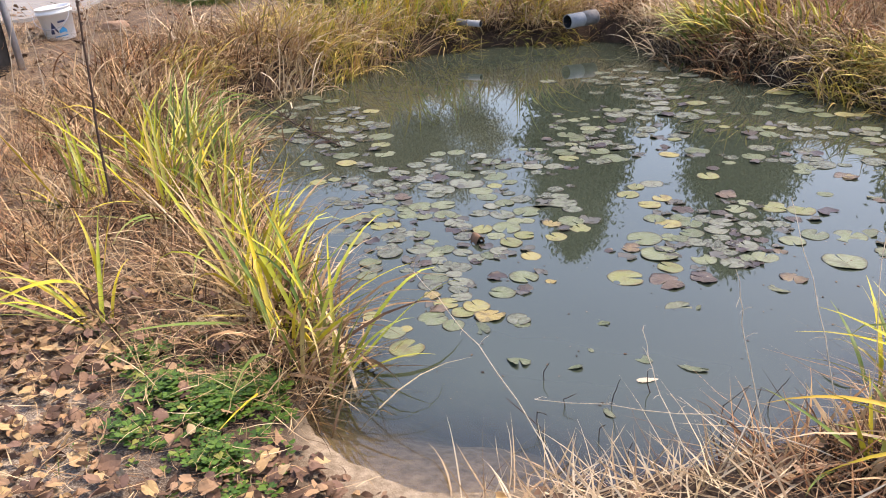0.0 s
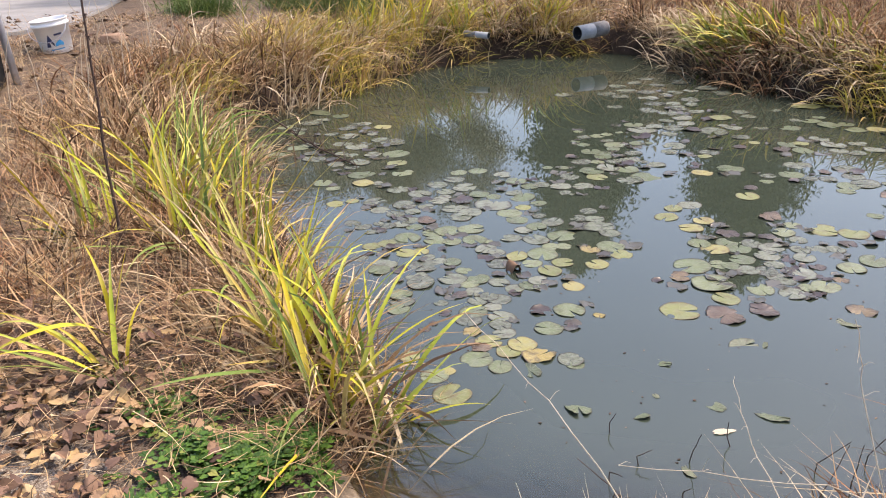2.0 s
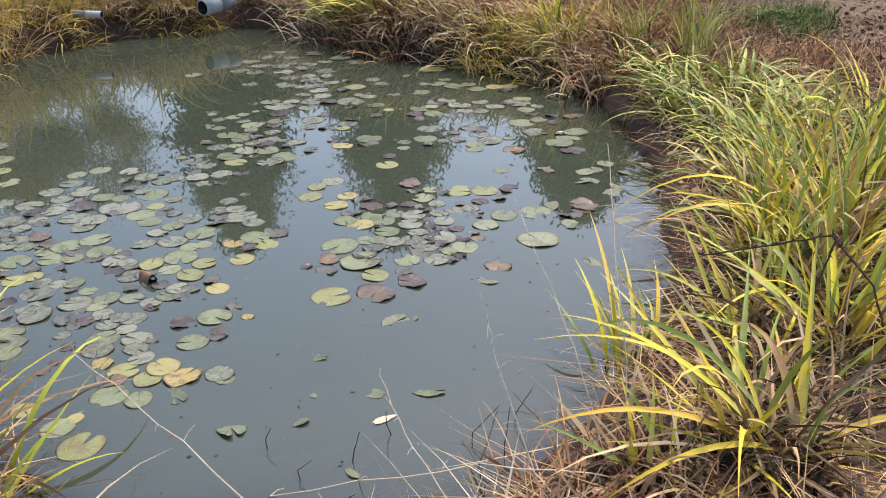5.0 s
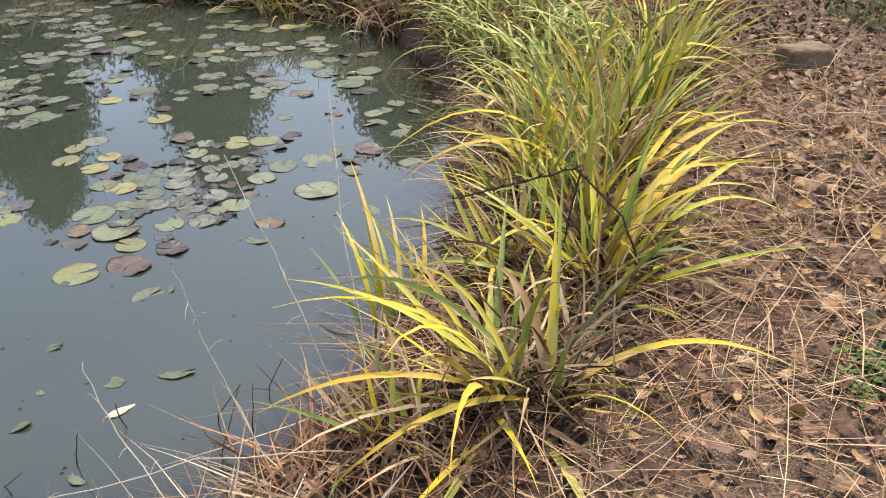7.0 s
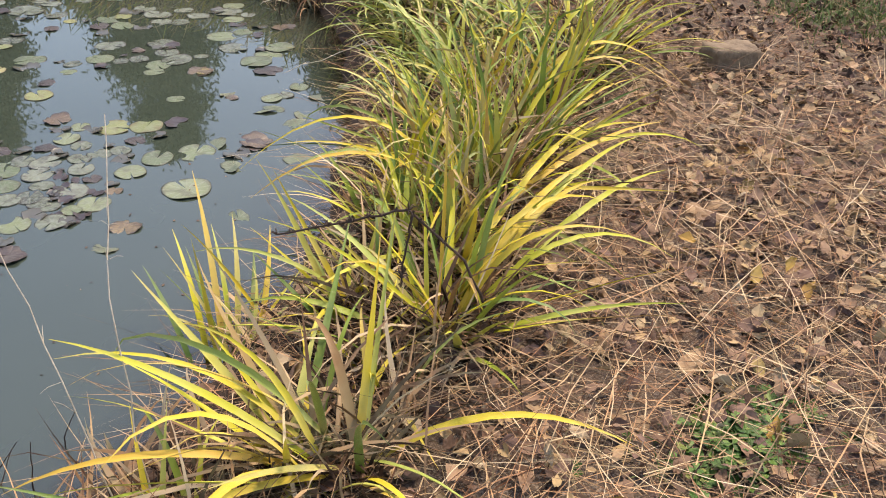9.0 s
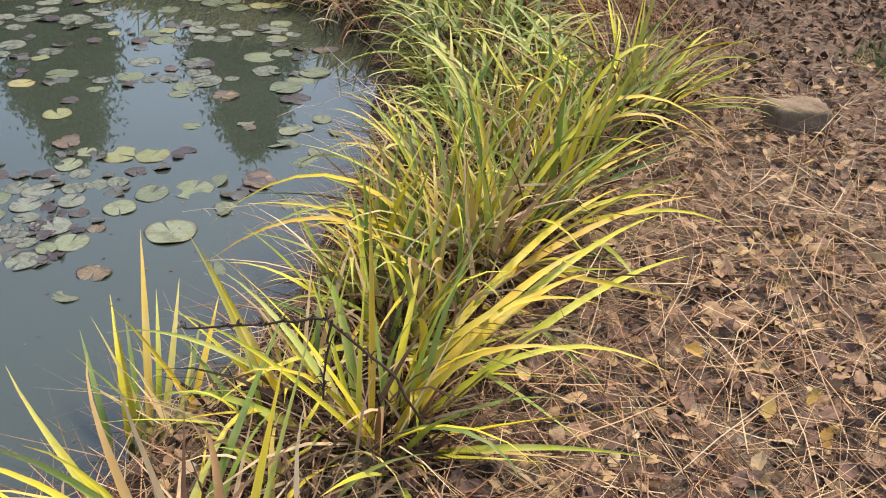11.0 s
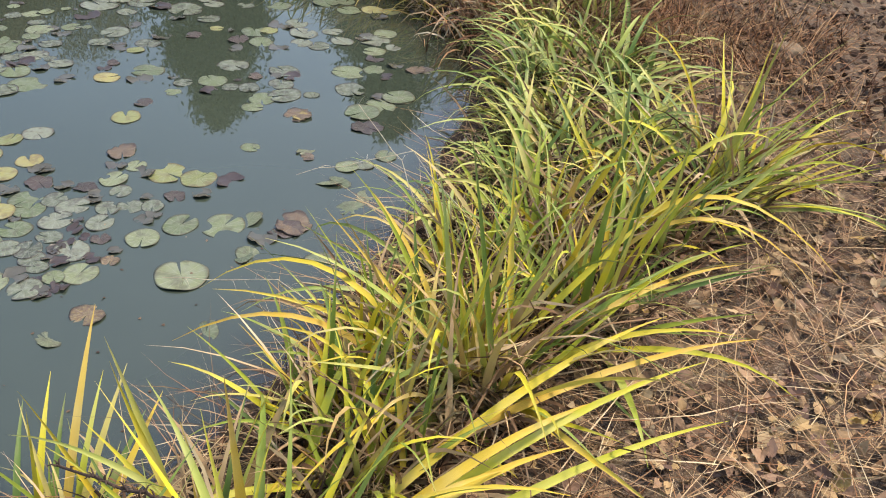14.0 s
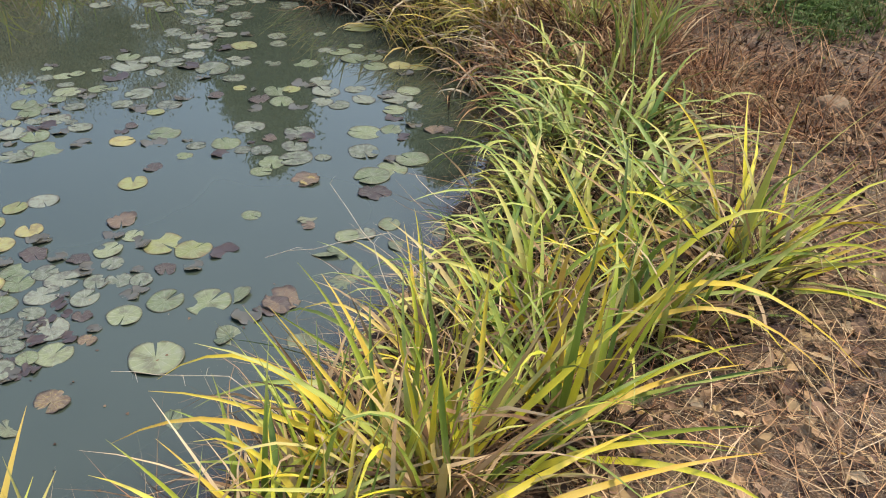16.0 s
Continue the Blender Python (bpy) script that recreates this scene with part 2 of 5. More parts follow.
PAD_YELLOW = pad_material("pad_yellow", [(0.2, (0.14, 0.165, 0.055)), (0.55, (0.22, 0.235, 0.075)), (0.85, (0.32, 0.28, 0.095))], (0.12, 0.07, 0.04), 0.35, 0.42)
PAD_SILVER = pad_material("pad_silver", [(0.2, (0.06, 0.068, 0.05)), (0.5, (0.12, 0.14, 0.09)), (0.85, (0.2, 0.215, 0.16))], (0.055, 0.042, 0.04), 0.5, 0.25)
LITTER_DARK = litter_material("wet_old_leaf", [(0.0, (0.022, 0.014, 0.01)), (0.5, (0.065, 0.04, 0.027)), (0.85, (0.13, 0.08, 0.052)), (1.0, (0.3, 0.2, 0.12))])
LITTER_GOLD = litter_material("yellow_leaf", [(0.0, (0.36, 0.2, 0.05)), (0.5, (0.52, 0.34, 0.09)), (1.0, (0.56, 0.41, 0.16))])
PAD_BROWN = pad_material("pad_brown", [(0.2, (0.035, 0.024, 0.021)), (0.5, (0.085, 0.058, 0.047)), (0.72, (0.15, 0.1, 0.06)), (0.85, (0.34, 0.27, 0.085))], (0.04, 0.027, 0.025), 0.15, 0.3, 0.05)
SUNK = pad_material("sunken_leaf", [(0.2, (0.05, 0.075, 0.04)), (0.55, (0.09, 0.125, 0.06)), (0.85, (0.14, 0.15, 0.085))], (0.06, 0.055, 0.035), 0.3, 0.45)
LITTER = litter_material("fallen_leaf", [(0.0, (0.13, 0.08, 0.063)), (0.2, (0.22, 0.135, 0.098)), (0.4, (0.33, 0.205, 0.13)), (0.65, (0.45, 0.29, 0.16)), (0.88, (0.52, 0.36, 0.17)), (1.0, (0.55, 0.43, 0.28))])
LITTER_BROWN = litter_material("old_leaf", [(0.0, (0.06, 0.036, 0.025)), (0.5, (0.15, 0.09, 0.057)), (0.85, (0.26, 0.16, 0.1)), (1.0, (0.4, 0.27, 0.17))])
BLEACHED = blade_material("bleached_straw", [(0.0, (0.16, 0.1, 0.06)), (0.3, (0.4, 0.28, 0.17)), (0.7, (0.6, 0.47, 0.32)), (1.0, (0.76, 0.64, 0.47))], (0.5, 0.37, 0.23), 0.6, 0.25, 0.12)
GREEN = blade_material("green_grass", [(0.0, (0.035, 0.075, 0.018)), (0.6, (0.08, 0.15, 0.035)), (1.0, (0.17, 0.22, 0.07))], (0.2, 0.18, 0.09))
PALE = plain_material("pale_stem", (0.42, 0.34, 0.24), (0.62, 0.54, 0.42), 30, 0.8, 0.2)
CLOVER = litter_material("clover_leaf", [(0.0, (0.025, 0.075, 0.011)), (0.5, (0.058, 0.15, 0.02)), (0.9, (0.11, 0.21, 0.03)), (1.0, (0.27, 0.27, 0.07))], 0.5)
STEM = plain_material("dead_stem", (0.035, 0.022, 0.018), (0.09, 0.055, 0.04), 30, 0.9)
BARK = plain_material("bark", (0.05, 0.035, 0.028), (0.13, 0.09, 0.07), 14, 0.95)
CONCRETE = plain_material("concrete", (0.22, 0.215, 0.205), (0.31, 0.305, 0.29), 1.5, 0.9)
PVC = plain_material("grey_plastic", (0.2, 0.22, 0.24), (0.33, 0.35, 0.37), 9, 0.45)
PVC_DARK = plain_material("dirty_plastic", (0.09, 0.085, 0.08), (0.22, 0.22, 0.22), 14, 0.7)
PIPE_DARK = plain_material("pipe_inside", (0.012, 0.014, 0.016), (0.035, 0.04, 0.045), 12, 0.7, 0.2)
STEEL = plain_material("galvanised_steel", (0.36, 0.37, 0.4), (0.5, 0.51, 0.54), 20, 0.5, 0.5, 0.4)
BLACK = plain_material("black_sheet", (0.008, 0.008, 0.009), (0.02, 0.02, 0.021), 18, 0.85, 0.15)
WHITE = plain_material("white_plastic", (0.72, 0.72, 0.71), (0.82, 0.82, 0.8), 6, 0.4)
NAVY = plain_material("navy_print", (0.02, 0.03, 0.07), (0.03, 0.04, 0.1), 20, 0.5)
SKYBLUE = plain_material("blue_print", (0.02, 0.25, 0.5), (0.04, 0.32, 0.6), 20, 0.5)
STONE = plain_material("sandstone", (0.12, 0.082, 0.052), (0.3, 0.22, 0.14), 7, 0.9, 0.3, 0.0, 0.6)
STONE_TAN = plain_material("tan_stone", (0.3, 0.19, 0.125), (0.44, 0.31, 0.22), 8, 0.9, 0.3, 0.0, 0.6)
NEEDLES = litter_material("conifer_foliage", [(0.0, (0.018, 0.034, 0.014)), (0.5, (0.036, 0.058, 0.022)), (1.0, (0.065, 0.085, 0.034))], 0.7)
LEAVES = litter_material("thin_foliage", [(0.0, (0.18, 0.145, 0.08)), (0.5, (0.34, 0.27, 0.155)), (1.0, (0.48, 0.39, 0.245))], 0.7)


# ---- mesh helpers ----
def mesh_from(name, verts, faces, mat, uv=None, smooth=True):
    me = bpy.data.meshes.new(name)
    me.from_pydata(np.asarray(verts).tolist(), [], faces if isinstance(faces, list) else faces.tolist())
    if uv is not None:
        layer = me.uv_layers.new(name="UVMap")
        idx = np.empty(len(me.loops), dtype=np.int32)
        me.loops.foreach_get("vertex_index", idx)
        layer.data.foreach_set("uv", np.asarray(uv, dtype=np.float32)[idx].ravel())
    if smooth:
        me.polygons.foreach_set("use_smooth", [True] * len(me.polygons))
    me.materials.append(mat)
    return me


def part(name, bm, mat, parent=None, label="", smooth=False):
    """Links a bmesh, or a mesh, as one object under a thing."""
    if isinstance(bm, bmesh.types.BMesh):
        me = bpy.data.meshes.new(name)
        bm.to_mesh(me)
        bm.free()
        me.materials.append(mat)
        if smooth:
            me.polygons.foreach_set("use_smooth", [True] * len(me.polygons))
    else:
        me = bm
    ob = new(name, me)
    ob.parent = parent
    return tagged(ob, label)


def empty(name, m, label, category, group="", kind=""):
    e = new(name)
    e.empty_display_size = 0.05
    e.matrix_world = m
    return tagged(e, label, category, group, kind)


def smoothstep(a, b, x):
    t = np.clip((x - a) / (b - a), 0, 1)
    return t * t * (3 - 2 * t)


def blades(base, az, lean, bend, length, width, segs=6, twist=None, fold=0.25, sway=None, stiff=1.6):
    """Many strap-shaped blades in one array: base (n,3), az heading, lean from upright, bend added on the way (radians)."""
    n = len(base)
    s = np.linspace(0, 1, segs + 1)
    sway = np.zeros(n) if sway is None else sway
    twist = np.zeros(n) if twist is None else twist
    a = lean[:, None] + bend[:, None] * s[None, :] ** stiff
    h = az[:, None] + sway[:, None] * s[None, :]
    d = np.stack([np.sin(a) * np.cos(h), np.sin(a) * np.sin(h), np.cos(a)], -1)
    mid = (d[:, 1:] + d[:, :-1]) / 2 * (length / segs)[:, None, None]
    p = base[:, None, :] + np.concatenate([np.zeros((n, 1, 3)), np.cumsum(mid, 1)], 1)
    side = np.stack([-np.sin(h), np.cos(h), np.zeros_like(h)], -1)
    up = np.cross(d, side)
    tw = (twist[:, None] * s[None, :])[..., None]
    side, up = side * np.cos(tw) + up * np.sin(tw), up * np.cos(tw) - side * np.sin(tw)
    prof = (0.72 + 0.28 * np.sin(np.pi * np.minimum(s * 1.3, 1))) * (1 - s ** 2.7) + 0.02
    w = (width[:, None] * prof[None, :] / 2)[..., None]
    v = np.stack([p - side * w + up * w * fold, p - up * w * fold, p + side * w + up * w * fold], 2) if fold else np.stack([p - side * w, p + side * w], 2)
    k = v.shape[2]
    uv = np.stack(np.broadcast_arrays(np.linspace(0, 1, k)[None, None, :], s[None, :, None] * np.ones((n, 1, 1))), -1)
    idx = np.arange(n * (segs + 1) * k).reshape(n, segs + 1, k)
    f = np.stack([idx[:, :-1, :-1], idx[:, :-1, 1:], idx[:, 1:, 1:], idx[:, 1:, :-1]], -1).reshape(-1, 4)
    return v.reshape(-1, 3), f, uv.reshape(-1, 2)


# ---- the ground: one sheet with the pond sunk into it ----
SHORE = [(0.2, 1.74), (-0.1, 1.72), (-0.3, 1.86), (-0.44, 2.13), (-0.36, 2.5), (-0.55, 3.1), (-0.8, 3.7), (-1.1, 4.45), (-1.5, 5.2), (-2.0, 6.1),
         (-1.9, 6.8), (-1.55, 7.3), (-1.1, 8.0), (-0.7, 9.0), (-0.1, 9.4), (0.4, 9.75), (1.0, 9.8), (1.6, 9.95), (2.05, 9.7), (2.4, 8.6),
         (2.6, 7.55), (3.05, 6.75), (3.25, 6.15), (3.42, 5.5), (3.3, 5.0), (3.15, 4.55), (2.9, 4.05), (2.65, 3.55), (2.3, 3.12), (2.03, 2.75),
         (1.75, 2.42), (1.45, 2.22), (1.2, 2.02), (0.97, 1.88), (0.6, 1.8)]


def shore_distance(x, y):
    """Metres outside the waterline; minus inside."""
    x, y = np.asarray(x, float), np.asarray(y, float)
    best, inside = np.full(x.shape, 1e9), np.zeros(x.shape, bool)
    for (ax, ay), (bx, by) in zip(SHORE, SHORE[1:] + SHORE[:1]):
        dx, dy = bx - ax, by - ay
        t = np.clip(((x - ax) * dx + (y - ay) * dy) / (dx * dx + dy * dy), 0, 1)
        best = np.minimum(best, np.hypot(x - ax - t * dx, y - ay - t * dy))
        inside ^= ((ay > y) != (by > y)) & (x < dx * (y - ay) / (dy + 1e-12) + ax)
    return np.where(inside, -best, best)


def waves(x, y):
    return (np.sin(2.1 * x + 0.7 * y) * np.sin(1.7 * y - 0.4 * x + 1.3) + 0.5 * np.sin(5.3 * x - 2.9 * y + 0.6) * np.sin(4.1 * y + 2.2 * x)
            + 0.25 * np.sin(13.1 * x + 7.7 * y) * np.sin(11.3 * y - 5.1 * x))


def ground_z(x, y):
    x, y = np.asarray(x, float), np.asarray(y, float)
    d = shore_distance(x, y) + 0.03 * waves(2.3 * x, 2.3 * y)
    beach = np.exp(-((x + 0.02) ** 2 + (y - 1.7) ** 2) / 0.4 ** 2)
    far = smoothstep(4.6, 6.5, y)
    out = (0.13 + 0.12 * far) * (1 - np.exp(-np.maximum(d, 0) / (0.11 - 0.05 * far + 0.5 * beach))) + 0.05 * smoothstep(0.3, 2.2, d)
    rise = 0.17 * smoothstep(0.3, 3.2, d) * smoothstep(-0.5, -2.6, x - 0.35 * (y - 4)) + 0.12 * smoothstep(0.1, 1.5, d) * smoothstep(5.0, 8.5, y)
    out = out + rise + 0.008 * waves(x * 0.9, y * 0.9) * smoothstep(0, 0.5, d)
    inner = -0.5 * (1 - np.exp(np.minimum(d, 0) / (0.3 + 3.0 * beach)))
    return np.where(d > 0, out, inner)


def axis(lo, hi, step, far):
    core = np.arange(lo, hi + 1e-6, step)
    grow = step * np.cumsum(1.28 ** np.arange(1, 40))
    grow = grow[grow < far]
    return np.concatenate([lo - grow[::-1], core, hi + grow])


gx, gy = axis(-6.0, 6.5, 0.055, 900), axis(0.2, 11.5, 0.055, 900)
X, Y = np.meshgrid(gx, gy)
Z = ground_z(X, Y)
ids = np.arange(X.size).reshape(X.shape)
quads = np.stack([ids[:-1, :-1], ids[:-1, 1:], ids[1:, 1:], ids[1:, :-1]], -1).reshape(-1, 4)
ground = new("ground", mesh_from("ground", np.stack([X, Y, Z], -1).reshape(-1, 3), quads, GROUND))
# dark strip along the water: damp earth plus painted shade beneath the clumps
damp_shade = ground.data.attributes.new("damp_shade", "FLOAT", "POINT")
wet_shade = np.exp(-(np.maximum(shore_distance(X, Y) - 0.1, 0) / 0.55) ** 2) * (1 - np.exp(-((X + 0.15) ** 2 + (Y - 1.6) ** 2) / 0.5 ** 2))
damp_shade.data.foreach_set("value", wet_shade.ravel().astype(np.float32))
tagged(ground, "brown soil bank with grit round a sunken pond", "ground", kind="structure")

# the water lies in the hollow
wx, wy = np.meshgrid(np.linspace(-2.6, 4.0, 133), np.linspace(1.2, 10.5, 187))
ids = np.arange(wx.size).reshape(wx.shape)
quads = np.stack([ids[:-1, :-1], ids[:-1, 1:], ids[1:, 1:], ids[1:, :-1]], -1).reshape(-1, 4)
water = new("water", mesh_from("water", np.stack([wx, wy, 0 * wx], -1).reshape(-1, 3), quads, WATER))
depth = water.data.attributes.new("shallow", "FLOAT", "POINT")
depth.data.foreach_set("value", np.clip(1.06 * np.exp(np.minimum(ground_z(wx, wy), 0) / 0.13) - 0.06, 0, 1).ravel().astype(np.float32))
tagged(water, "still grey-green silty pond water", "water", kind="structure")

# the concrete yard behind the left bank and its far strip behind the right one
for yard in (
        [(-14, 6.6), (-4.9, 7.6), (-4.3, 8.3), (-4.05, 9.1), (-4.7, 11.9), (-4.85, 12.6), (-4.1, 12.8), (-3.7, 14.3), (-2.5, 14.0), (-1.3, 14.7), (-1.6, 32), (-14, 32)],
        [(4.6, 11.6), (5.3, 11.05), (6.1, 10.35), (6.75, 9.5), (7.3, 8.5), (8.2, 7.2), (13, 8), (13, 13), (6, 14)]):
    bm = bmesh.new()
    f = bm.faces.new([bm.verts.new((x, y, 0.45)) for x, y in yard])
    r = bmesh.ops.extrude_face_region(bm, geom=[f])
    bmesh.ops.translate(bm, vec=(0, 0, 0.165), verts=[v for v in r["geom"] if isinstance(v, bmesh.types.BMVert)])
    bmesh.ops.recalc_face_normals(bm, faces=bm.faces[:])
    bmesh.ops.bevel(bm, geom=bm.edges[:], offset=0.012, segments=2, affect="EDGES")
    tagged(part("pavement", bm, CONCRETE, None, "pale grey concrete yard slab with leaf crumbs"), category="pavement", kind="structure")

rng = np.random.default_rng(7)

# ---- where the pads float: x, y, width ----
PADS_GREEN_1 = [(-1.24, 7.02, 0.16), (-1.04, 6.87, 0.13), (-1.18, 6.96, 0.09), (-1.42, 6.52, 0.15), (-1.3, 6.3, 0.11), (-1.22, 5.85, 0.15), (-1.52, 5.94, 0.13), (-1.35, 5.67, 0.15), (-1.47, 5.66, 0.1), (-0.51, 5.61, 0.17), (-0.44, 5.14, 0.14), (-0.72, 5.12, 0.12), (-0.66, 5.14, 0.1), (-0.92, 4.97, 0.12), (-0.84, 4.85, 0.08), (-0.33, 4.14, 0.09), (-0.24, 4.05, 0.1), (-0.16, 4.07, 0.12), (-0.36, 3.99, 0.13), (-0.41, 3.95, 0.09), (-0.22, 3.95, 0.11), (-0.14, 3.92, 0.09), (-0.14, 3.66, 0.08), (-0.47, 3.59, 0.1), (-0.09, 3.56, 0.07), (-0.03, 3.46, 0.11), (-0.07, 3.41, 0.08), (-0.36, 3.32, 0.09), (-0.04, 4.09, 0.13), (0.02, 4.66, 0.12)]
PADS_GREEN_2 = [(0.1, 4.61, 0.09), (-0.03, 3.94, 0.11), (0.03, 3.91, 0.06), (0.29, 4.1, 0.1), (0.4, 3.96, 0.14), (0.33, 3.82, 0.08), (0.39, 3.82, 0.08), (0.2, 4.21, 0.12), (0.26, 4.59, 0.14), (0.34, 4.47, 0.09), (0.17, 4.32, 0.12), (0.03, 5.14, 0.12), (-0.09, 5.11, 0.1), (0.32, 4.78, 0.1), (0.25, 4.9, 0.12), (0.61, 3.8, 0.12), (0.28, 3.73, 0.14), (0.22, 3.62, 0.09), (0.19, 3.38, 0.09), (0.32, 3.13, 0.11), (0.22, 2.98, 0.11), (-0.06, 3.14, 0.11), (-0.06, 2.76, 0.11), (0.02, 2.7, 0.08), (0.28, 2.7, 0.06), (-0.21, 2.65, 0.09), (-0.36, 3.18, 0.09), (1.24, 6.25, 0.13), (0.92, 5.95, 0.1), (0.8, 6.09, 0.07)]
PADS_GREEN_3 = [(0.74, 5.81, 0.07), (0.99, 5.98, 0.08), (0.78, 5.71, 0.08), (0.99, 5.68, 0.13), (1.15, 5.71, 0.1), (1.23, 5.7, 0.06), (1.09, 6.03, 0.06), (0.8, 5.52, 0.13), (0.86, 5.47, 0.13), (0.96, 5.57, 0.09), (0.86, 5.39, 0.12), (0.8, 5.26, 0.09), (0.73, 5.06, 0.16), (0.95, 5.08, 0.14), (1.03, 4.91, 0.15), (1.57, 5.03, 0.14), (0.57, 5.16, 0.06), (0.47, 5.17, 0.06), (1.03, 3.81, 0.11), (1.17, 3.81, 0.12), (1.19, 3.73, 0.11), (1.16, 3.6, 0.11), (1.05, 3.55, 0.1), (1.09, 3.53, 0.08), (1.47, 3.92, 0.11), (1.55, 4.02, 0.09), (1.32, 3.28, 0.08), (1.4, 3.29, 0.11), (1.13, 3.28, 0.11), (0.95, 3.35, 0.15)]
PADS_GREEN_4 = [(0.92, 3.54, 0.14), (1.59, 3.47, 0.11), (1.72, 3.54, 0.12), (2.01, 4.12, 0.08), (1.87, 3.51, 0.15), (1.72, 3.22, 0.16), (1.69, 4.75, 0.07), (1.88, 4.87, 0.15), (2.1, 4.62, 0.12), (2.05, 4.53, 0.09), (2.57, 4.91, 0.16), (2.71, 4.93, 0.12), (2.55, 4.41, 0.17), (2.65, 4.47, 0.16), (2.76, 4.56, 0.14), (2.76, 5.19, 0.13), (2.88, 5.46, 0.14), (2.16, 5.39, 0.13), (2.32, 6.01, 0.14), (2.55, 6.2, 0.13), (2.62, 6.06, 0.15), (2.66, 6.32, 0.1), (2.75, 6.07, 0.12), (2.74, 5.9, 0.14), (2.39, 3.89, 0.1), (2.57, 3.96, 0.1), (2.77, 4.54, 0.12), (2.14, 5.56, 0.16)]
PADS_YELLOW_1 = [(-0.66, 6.43, 0.14), (-0.49, 5.37, 0.13), (-0.67, 4.94, 0.14), (-0.79, 4.56, 0.11), (-0.7, 4.6, 0.07), (-0.53, 3.89, 0.09), (-0.46, 3.92, 0.09), (-0.36, 3.79, 0.1), (-0.29, 3.8, 0.09), (0.25, 4.41, 0.09), (0.64, 3.7, 0.11), (0.51, 3.59, 0.11), (0.16, 3.71, 0.11), (0.36, 3.62, 0.1), (0.29, 3.53, 0.11), (0.37, 3.36, 0.1), (-0.01, 2.89, 0.09), (0.11, 2.86, 0.1), (0.06, 2.81, 0.1), (-0.16, 2.68, 0.05), (-0.3, 2.79, 0.08), (-0.15, 2.53, 0.12), (1.94, 6.4, 0.15), (1.5, 5.32, 0.09), (0.74, 4.93, 0.13), (1.38, 4.96, 0.12), (1.93, 5.63, 0.08), (2.49, 7.39, 0.11), (1.04, 4.32, 0.1), (0.97, 4.19, 0.11)]
PADS_YELLOW_2 = [(1.14, 4.12, 0.11), (1.05, 4.02, 0.12), (1.08, 3.73, 0.11), (0.96, 3.2, 0.12), (0.75, 3.1, 0.14), (1.67, 3.94, 0.14), (1.79, 3.88, 0.14), (1.49, 4.49, 0.12), (2.22, 5.57, 0.1), (2.89, 5.9, 0.14), (3.0, 5.86, 0.12), (2.72, 6.71, 0.18), (2.93, 6.7, 0.12)]
PADS_SILVER_1 = [(-1.24, 6.65, 0.17), (-1.17, 6.74, 0.11), (-1.3, 6.41, 0.1), (-0.88, 6.54, 0.13), (-0.82, 6.57, 0.12), (-0.93, 6.41, 0.14), (-0.9, 6.16, 0.15), (-1.03, 6.24, 0.11), (-0.72, 6.2, 0.08), (-0.65, 6.02, 0.13), (-0.55, 5.94, 0.18), (-0.91, 5.93, 0.13), (-0.8, 5.84, 0.17), (-0.75, 5.92, 0.09), (-0.89, 5.66, 0.09), (-0.82, 5.61, 0.1), (-1.14, 5.93, 0.12), (-1.1, 5.69, 0.09), (-1.44, 5.78, 0.09), (-1.06, 5.54, 0.14), (-0.89, 5.39, 0.12), (-0.67, 5.62, 0.13), (-0.74, 5.42, 0.13), (-0.78, 5.31, 0.1), (-0.59, 4.94, 0.07), (-0.32, 4.7, 0.12), (-0.45, 4.8, 0.13), (-0.22, 4.87, 0.12), (-0.21, 4.57, 0.11), (-1.64, 5.7, 0.09)]
PADS_SILVER_2 = [(-0.57, 4.58, 0.13), (-0.4, 4.51, 0.12), (-0.53, 4.43, 0.1), (-0.28, 4.47, 0.09), (-0.44, 4.35, 0.1), (-0.35, 4.39, 0.09), (-0.36, 4.25, 0.1), (-0.66, 4.23, 0.08), (-0.6, 4.17, 0.08), (-0.52, 4.21, 0.06), (-0.55, 4.09, 0.07), (-0.47, 4.17, 0.08), (-0.4, 4.19, 0.08), (-0.27, 3.63, 0.14), (-0.2, 3.68, 0.07), (-0.25, 3.73, 0.06), (-0.57, 3.74, 0.08), (-0.45, 3.66, 0.11), (-0.14, 3.47, 0.12), (-0.3, 3.51, 0.09), (-0.28, 3.44, 0.12), (-0.04, 4.35, 0.12), (-0.12, 4.42, 0.13), (0.09, 4.47, 0.18), (-0.09, 4.28, 0.11), (0.02, 3.81, 0.1), (0.07, 3.77, 0.08), (0.15, 3.95, 0.1), (0.22, 4.05, 0.09), (0.27, 3.92, 0.13)]
PADS_SILVER_3 = [(0.38, 4.16, 0.1), (0.22, 4.67, 0.09), (0.32, 4.26, 0.07), (0.18, 5.04, 0.11), (0.39, 4.81, 0.11), (0.5, 4.77, 0.12), (0.52, 4.64, 0.09), (0.63, 4.76, 0.12), (0.52, 4.21, 0.1), (0.6, 4.19, 0.1), (0.59, 4.32, 0.1), (0.6, 4.07, 0.14), (0.64, 3.98, 0.09), (-0.12, 4.97, 0.13), (-0.06, 4.8, 0.13), (-0.17, 4.73, 0.11), (-0.18, 4.63, 0.09), (0.23, 3.43, 0.09), (0.06, 3.42, 0.09), (0.12, 3.35, 0.08), (0.18, 3.37, 0.05), (0.07, 3.63, 0.1), (-0.05, 3.33, 0.09), (0.01, 3.28, 0.07), (0.05, 3.25, 0.09), (-0.04, 3.24, 0.08), (0.02, 3.18, 0.07), (-0.08, 3.07, 0.1), (0.05, 3.09, 0.1), (0.04, 3.02, 0.08)]
